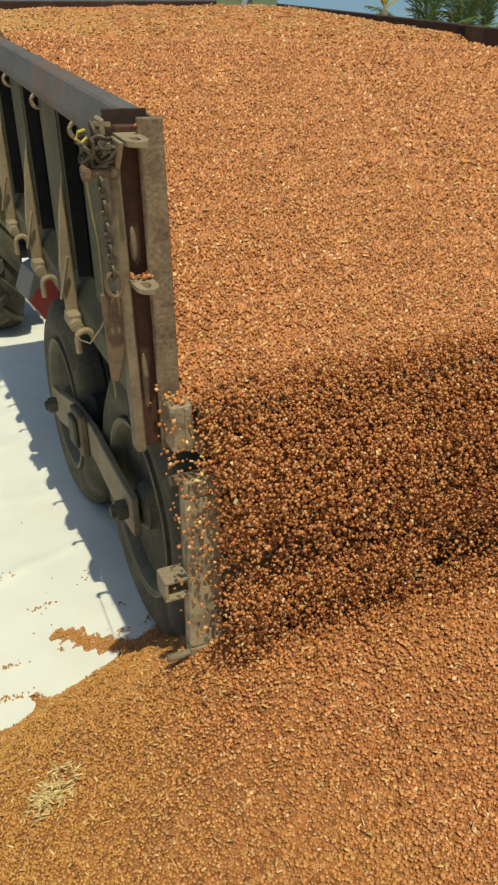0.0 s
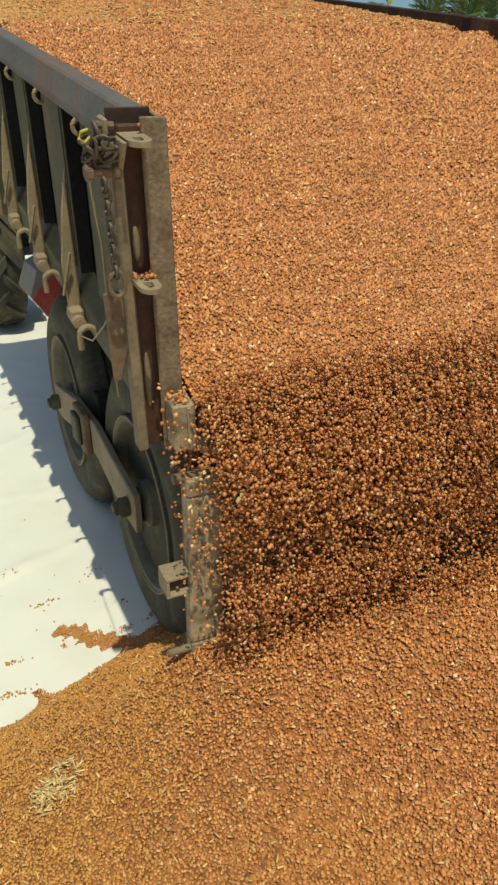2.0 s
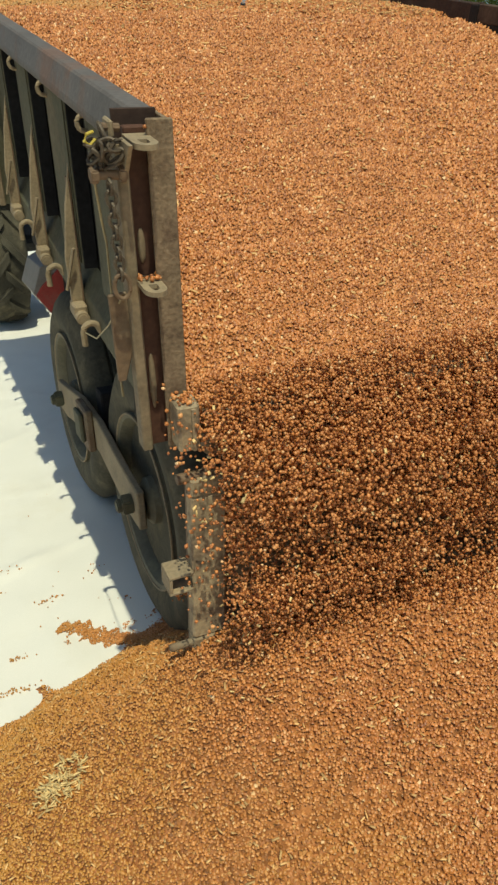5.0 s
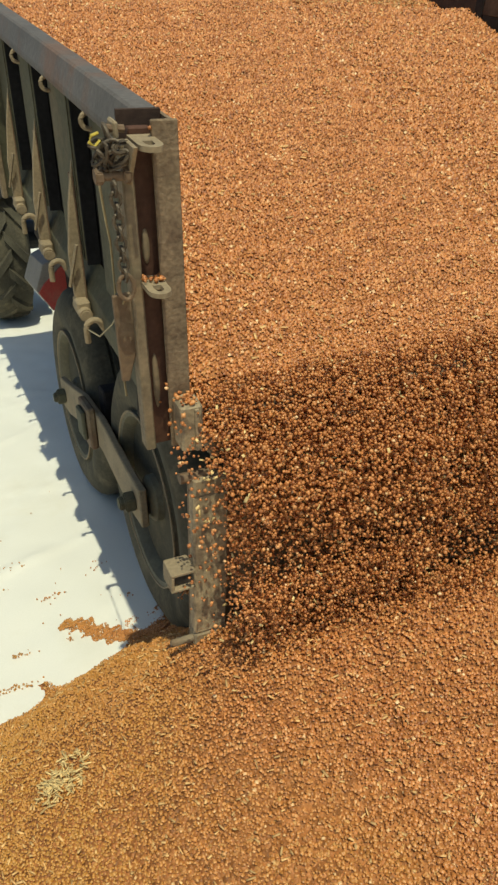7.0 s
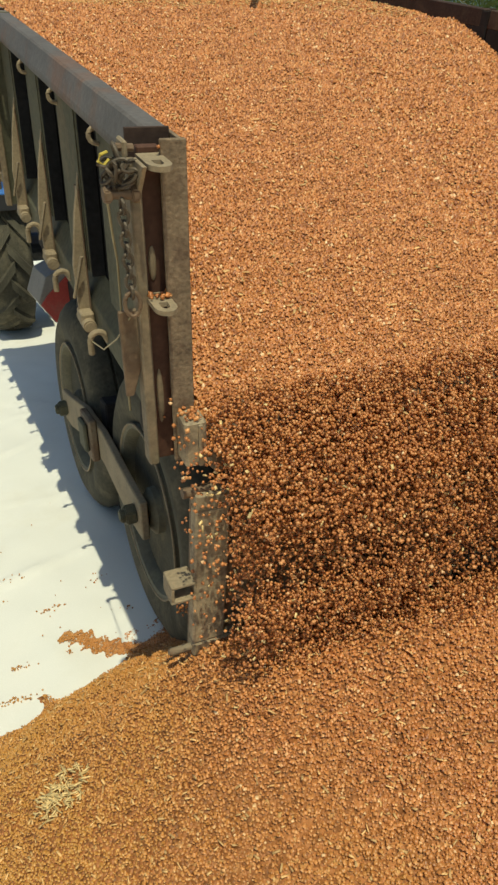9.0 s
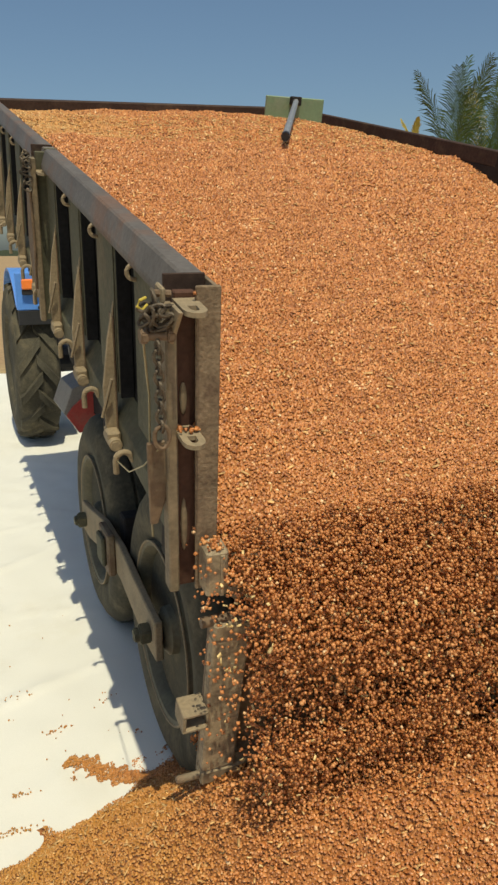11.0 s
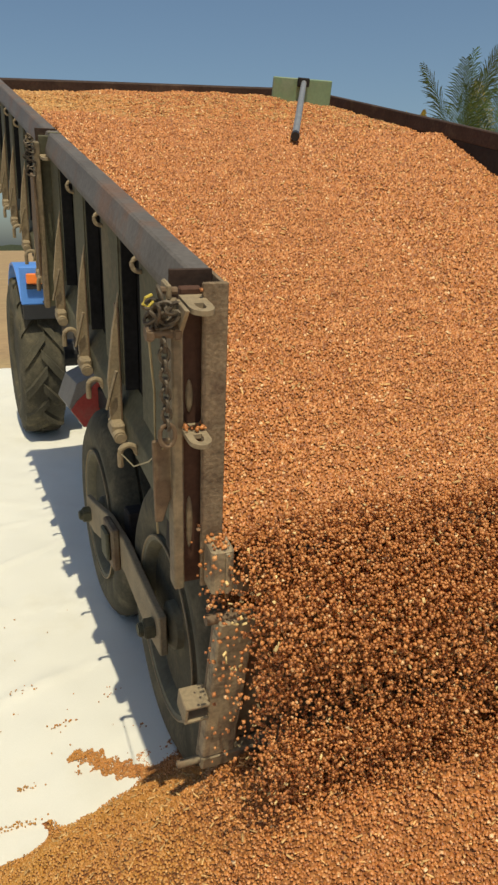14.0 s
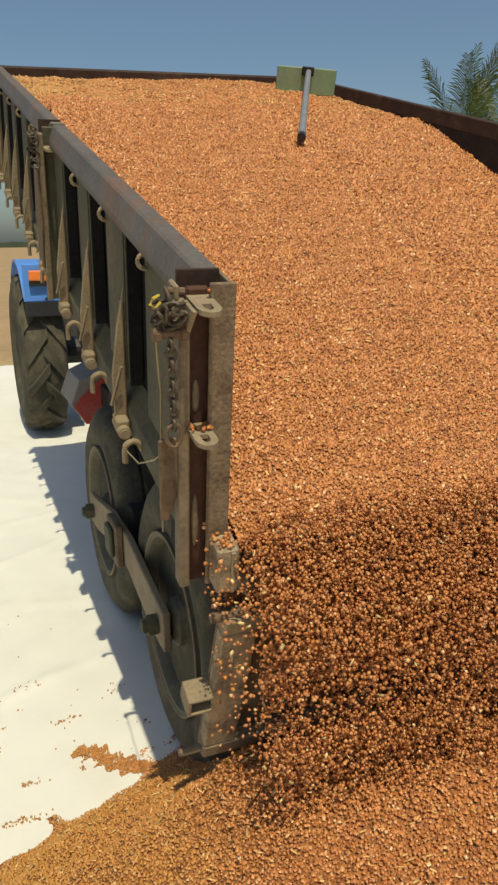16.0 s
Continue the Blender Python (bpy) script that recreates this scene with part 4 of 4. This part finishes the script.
# ---------------------------------------------------------------- scraper lying on the load (bed space)
scraper = empty("grain_scraper", bed_m(0))
tagged(scraper, "pale green scraper board with a grey pipe handle on the grain", "grain scraper")
part("board", box(1.385, 1.745, 3.10, 3.118, 0.950, 1.085, 0.004), GREEN, scraper, "pale green painted board")
GRIP = (1.56, 3.085, 1.065)
handle = part("handle", rod((0, 0, 0), (0, -1.322, 0), 0.015, 16), PIPE, scraper, "grey steel pipe handle", True)
part("handle_end", rod((0, -1.31, 0), (0, -1.345, 0), 0.018, 16), BLACK, handle, "black handle end cap")
handle.location = GRIP
part("clamp", box(1.525, 1.59, 3.072, 3.0995, 1.045, 1.09, 0.004), DARK, scraper)

# ---------------------------------------------------------------- tractor


def chevron_tyre(parent, x0, width, y, R):
    tyre = part("rear_wheel", lathe([(R * 0.56, x0 + 0.03), (R * 0.60, x0), (R * 0.78, x0 - 0.012), (R * 0.91, x0 + 0.01), (R * 0.945, x0 + 0.04), (R * 0.955, x0 + width / 2), (R * 0.945, x0 + width - 0.04),
                                     (R * 0.91, x0 + width - 0.01), (R * 0.78, x0 + width + 0.012), (R * 0.60, x0 + width), (R * 0.56, x0 + width - 0.03)], 64), RUBBER, parent, "dusty black tractor tyre", True)
    tyre.location = (0, y, R)
    bm = bmesh.new()
    count = 15
    for k in range(count):
        for s in (0, 1):
            a = 2 * math.pi * (k + 0.5 * s) / count
            own = bmesh.new()
            rows = []
            for j in range(7):
                f = j / 6
                xx = x0 + width / 2 + (-1 if s == 0 else 1) * (f * (width / 2 + 0.008) - 0.02)
                aa = a + f * 0.34 - 0.14
                lo = R * (0.93 - 0.05 * max(0, f - 0.75) / 0.25)
                hi = R * (1.0 - 0.04 * f ** 3)
                half = 0.068 + 0.012 * f
                rows.append([own.verts.new((xx, rr * math.cos(aa + d), rr * math.sin(aa + d))) for rr, d in ((lo, -half * 1.25), (hi, -half * 0.8), (hi, half * 0.8), (lo, half * 1.25))])
            for q, w in zip(rows, rows[1:]):
                for i in range(3):
                    own.faces.new((q[i], q[i + 1], w[i + 1], w[i]))
            own.faces.new(rows[0])
            own.faces.new(rows[-1][::-1])
            merge(bm, own)
    part("tread", bm, RUBBER, tyre, "worn chevron tread lugs")
    part("rim", lathe([(0.06, x0 + 0.06), (0.12, x0 + 0.05), (R * 0.45, x0 + 0.12), (R * 0.55, x0 + 0.04), (R * 0.575, x0 + 0.02), (R * 0.56, x0 + width - 0.05)], 48), RIM, tyre, "", True)
    return tyre


tractor = empty("tractor")
tagged(tractor, "blue farm tractor hitched in front of the trailer", "tractor")
TY, TR = 5.55, 0.685
for s in (0, 1):
    x0 = 0.095 if s == 0 else WIDTH - 0.095 - 0.34
    chevron_tyre(tractor, x0, 0.34, TY, TR)
    own = bmesh.new()
    rows = []
    fx0, fx1 = (x0 + 0.034, x0 + 0.45) if s == 0 else (x0 - 0.11, x0 + 0.306)
    for i in range(15):
        a = radians(20 + 120 * i / 14)
        R0, R1 = 0.78, 0.80
        c0, c1 = (TY + R0 * math.cos(a), 0.68 + R0 * math.sin(a)), (TY + R1 * math.cos(a), 0.68 + R1 * math.sin(a))
        rows.append([own.verts.new((fx0, *c0)), own.verts.new((fx1, *c0)), own.verts.new((fx1, *c1)), own.verts.new((fx0, *c1))])
    for q, w in zip(rows, rows[1:]):
        for i in range(4):
            own.faces.new((q[i], q[(i + 1) % 4], w[(i + 1) % 4], w[i]))
    own.faces.new(rows[0])
    own.faces.new(rows[-1][::-1])
    fender = part("fender", own, BLUE, tractor, "blue painted wheel fender", True)
    lx = fx0 + 0.05
    part("fender_back", box(fx0, fx1, 4.885, 4.91, 1.165, 1.455, 0.008), BLUE, fender)
    part("fender_edge", box(fx0 + 0.01, fx1, 4.89, 4.94, 1.05, 1.1635, 0.004), BLACK, fender, "black rubber fender edge")
    part("lamp_body", box(lx - 0.005, lx + 0.21, 4.845, 4.8845, 1.285, 1.325, 0.004), BLACK, fender)
    part("lamp_lens", box(lx - 0.005, lx + 0.21, 4.83, 4.8845, 1.3255, 1.405, 0.01), ORANGE, fender, "orange indicator lens")
    part("fender_bolt", rod((fx0 + 0.17, 4.875, 1.185), (fx0 + 0.17, 4.885, 1.185), 0.012, 8), BLACK, fender)
part("rear_axle", rod((0.3, TY, TR), (WIDTH - 0.3, TY, TR), 0.12, 20), BLACK, tractor)
part("gearbox", box(0.70, 1.13, 5.1, 6.6, 0.5, 1.0, 0.03), BLACK, tractor)
part("hood", box(0.62, 1.21, 6.3, 7.9, 0.95, 1.45, 0.07), BLUE, tractor, "blue engine hood")
part("seat", box(0.69, 1.14, 5.35, 5.75, 1.12, 1.24, 0.05), BLACK, tractor)
part("seat_back", box(0.69, 1.14, 5.27, 5.36, 1.20, 1.55, 0.04), BLACK, tractor)
part("seat_column", box(0.84, 0.99, 5.45, 5.65, 0.99, 1.125, 0.01), BLACK, tractor)
part("steering_wheel", tube_along([(0.915 + 0.2 * math.cos(q), 6.15 + 0.17 * math.sin(q), 1.5 + 0.09 * math.sin(q)) for q in [2 * math.pi * i / 20 for i in range(20)]], 0.014, 8, closed=True), BLACK, tractor, "", True)
part("steering_column", rod((0.915, 6.15, 1.5), (0.915, 6.4, 1.15), 0.025, 10), BLACK, tractor)
part("front_axle", box(0.45, 1.38, 7.5, 7.6, 0.36, 0.46, 0.01), BLACK, tractor)
part("engine", box(0.74, 1.09, 6.6, 7.75, 0.45, 0.955, 0.02), BLACK, tractor)
for x in (0.34, 1.31):
    w = part("front_wheel", lathe([(0.2, x + 0.03), (0.24, x), (0.33, x), (0.385, x + 0.03), (0.4, x + 0.09), (0.385, x + 0.15), (0.33, x + 0.18), (0.24, x + 0.18), (0.2, x + 0.15)], 40), RUBBER, tractor, "", True)
    w.location = (0, 7.55, 0.4)
    part("rim", lathe([(0.04, x + 0.05), (0.18, x + 0.07), (0.215, x + 0.02), (0.21, x + 0.15)], 32), RIM, w, "", True)
part("hitch", box(0.84, 0.99, 5.0, 5.45, 0.48, 0.555, 0.01), DARK, tractor)

# ---------------------------------------------------------------- palms


def frond_verts(base, yaw, lift, length, droop, r):
    """A rachis and two rows of narrow leaflets."""
    vs, fs = [], []
    d = Vector((math.cos(yaw), math.sin(yaw), 0))
    side = Vector((-math.sin(yaw), math.cos(yaw), 0))
    n = 46
    prev = None
    for i in range(n + 1):
        s = i / n
        a = lift - droop * s ** 1.6
        p = Vector(base) if prev is None else prev + (d * math.cos(a) + Vector((0, 0, 1)) * math.sin(a)) * length / n
        t = d * math.cos(a) + Vector((0, 0, 1)) * math.sin(a)
        up = side.cross(t)
        w = 0.022 * (1 - 0.8 * s)
        k = len(vs)
        vs += [p + side * w, p - side * w, p + up * w]
        if prev is not None:
            for q in range(3):
                fs += [(k - STEP_BACK[0] + q, k - STEP_BACK[0] + (q + 1) % 3, k + (q + 1) % 3), (k - STEP_BACK[0] + q, k + (q + 1) % 3, k + q)]
        here = len(vs)
        if i > 4:
            for sg in (1, -1):
                L = length * 0.27 * math.sin(math.pi * (0.12 + 0.80 * s)) * r.uniform(0.8, 1.1)
                out = (side * sg * 0.75 + t * 0.85 + up * r.uniform(-0.05, 0.2)).normalized()
                tipp = p + out * L + Vector((0, 0, -1)) * L * r.uniform(0.1, 0.35)
                midp = p + out * L * 0.5
                wd = t * 0.021
                k2 = len(vs)
                vs += [p - wd, p + wd, midp + wd * 1.3, midp - wd * 1.3, tipp]
                fs += [(k2, k2 + 1, k2 + 2), (k2, k2 + 2, k2 + 3), (k2 + 3, k2 + 2, k2 + 4)]
        STEP_BACK[0] = len(vs) - k
        prev = p
    return np.array([v[:] for v in vs]), np.array(fs)


STEP_BACK = [0]


def palm(x, y, h, count, length, seed, lean=0.0, dry=False):
    r = random.Random(seed)
    ob = empty("coconut_palm", pose(x, y, -0.05))
    tagged(ob, "young palm with yellowed fronds" if dry else "coconut palm with feathery green fronds", "palm tree")
    pts = [(lean * (i / 10) ** 2, 0, h * i / 10) for i in range(11)]
    part("trunk", tube_along(pts, 0.14, 10), BARK, ob, "", True)
    for i in range(count):
        low = i % 3 == 0
        lift = radians(r.uniform(35, 60) if low else r.uniform(70, 90))
        v, f = frond_verts((lean, 0, h), i * 2.39996 + r.uniform(-0.3, 0.3), lift, length * (0.58 if low else 1.0) * r.uniform(0.85, 1.08), radians(r.uniform(6, 26) + 30 * low), r)
        part("frond", fast_mesh("frond", v, f, False), YELLOW if dry or i % 12 == 11 else LEAF, ob)
    return ob


palm(18.95, 24.0, 4.1, 11, 4.5, 4, -0.5)
palm(20.5, 24.3, 4.1, 12, 4.4, 9, -0.2)
palm(22.6, 25.5, 4.6, 10, 4.2, 14)
palm(16.68, 24.0, 5.3, 3, 1.2, 12, dry=True)

# ---------------------------------------------------------------- what moves


def slide_pose(s, t):
    """A layer at the distance s up the sliding surface, in the bed's space."""
    b = radians(slope(t))
    top = crest(t) / math.cos(b)
    k = min(max((top + 0.45 - s) / 0.45, 0.0), 1.0)
    v = min(s * math.cos(b), 3.45)
    w = min(LIP + s * math.sin(b), LIP + top * math.sin(b)) - 0.06 * (1 - k)
    if s > top + 0.45:
        w = min(w, 0.80)
    return pose(0, v, w, slope(t) * k)


def layer_rows(i):
    """A layer's way: down the slope, over the open edge, then a free fall into the heap."""
    rows, edge, last = [], None, frame(16.0) - 1
    for g2 in range(0, last + 1):
        t = g2 / FPS
        s = (i + 0.5) * STRIP - FLOW * t
        if s >= 0.06:
            if g2 % 15 == 0 or g2 == last or (s < 0.12 and g2 % 3 == 0):
                rows.append((t, bed_m(t) @ slide_pose(s, t)))
            continue
        if s >= -0.04:
            if g2 % 2 == 0 or g2 in (0, last):
                a = (0.06 - s) / 0.10
                rows.append((t, bed_m(t) @ pose(0, s, LIP + s * math.sin(radians(slope(t))) - 0.034 * a * a, slope(t) + 30 * a * a)))
            continue
        q = t - ((i + 0.5) * STRIP + 0.04) / FLOW
        if q < 0.5 and (g2 % 2 == 0 or g2 == last):
            m = bed_m(t) @ pose(0, -0.04, LIP - 0.045)
            q = min(q, 0.36)
            rows.append((t, pose(0, m.translation.y - 0.1 * q + 0.20 * min(max(q - 0.01, 0) / 0.11, 1), m.translation.z - 0.3 * q - 4.9 * q * q, lerp(slope(t) + tip(t) + 30, 112, min(q / 0.15, 1)))))
        elif g2 in (0, last):
            rows.append((t, rows[-1][1] if rows else pose(0, 0.02, 0.25, 112)))
    return rows


def fall_pose(f, t):
    """A clump f frames into its way: over the edge, down, into the heap."""
    q = f / FPS
    slide = 0.10
    if q <= slide:
        k = q / slide
        s = 0.05 * (1 - k)
        b = radians(slope(t))
        n = lerp(-0.05, -0.002, k)
        return bed_m(t) @ pose(0, s * math.cos(b), LIP + s * math.sin(b) + n, slope(t))
    q -= slide
    m = bed_m(t) @ pose(0, 0, LIP - 0.002, slope(t))
    y = m.translation.y - 0.56 * q
    z = m.translation.z - 0.40 * q - 4.9 * q * q
    return pose(0, y, z, lerp(slope(t) + tip(t), 98, min(q / 0.14, 1)))


def fall_rows(offset):
    rows, keys, last = [], (0, 2, 3, 5, 7, 9, 11, 13, 15, 17), frame(16.0) - 1
    for g2 in range(last + 1):
        f = (g2 - offset) % CYCLE
        if f in keys or g2 in (0, last):
            rows.append((g2 / FPS, fall_pose(f, g2 / FPS)))
    return rows


def motions():
    bed_rows = [(j / 2, bed_m(j / 2)) for j in range(33)]
    walk(bed, bed_rows)
    walk(load, bed_rows)
    walk(gate, [(t, pose(*HINGE, a)) for t, a in ((0, -5.8), (4, -4.2), (8.5, -2.2), (10, -0.2), (13, 3.2), (16, 6.4))])
    rows = []
    for t, m in bed_rows:
        rows.append((t, m @ pose(0, crest(t) - 0.14, 0.034 * (1 - t / 16))))
    walk(scraper, bed_rows)
    walk(handle, [(t, pose(*GRIP, r, 0, -27 + 1.5 * max(t - 9.5, 0) / 6.5)) for t, r in ((0, 6.5), (5, 5.5), (8.6, 2.3), (9.5, 2.0), (10.2, 2.5), (12.5, 4.75), (13.5, 5.5), (14.5, 6.3), (16, 7.5))])
    walk(crown, rows)
    for i, ob in enumerate(strips):
        walk(ob, layer_rows(i))
    for ob, offset in falls:
        walk(ob, fall_rows(offset))


motions()
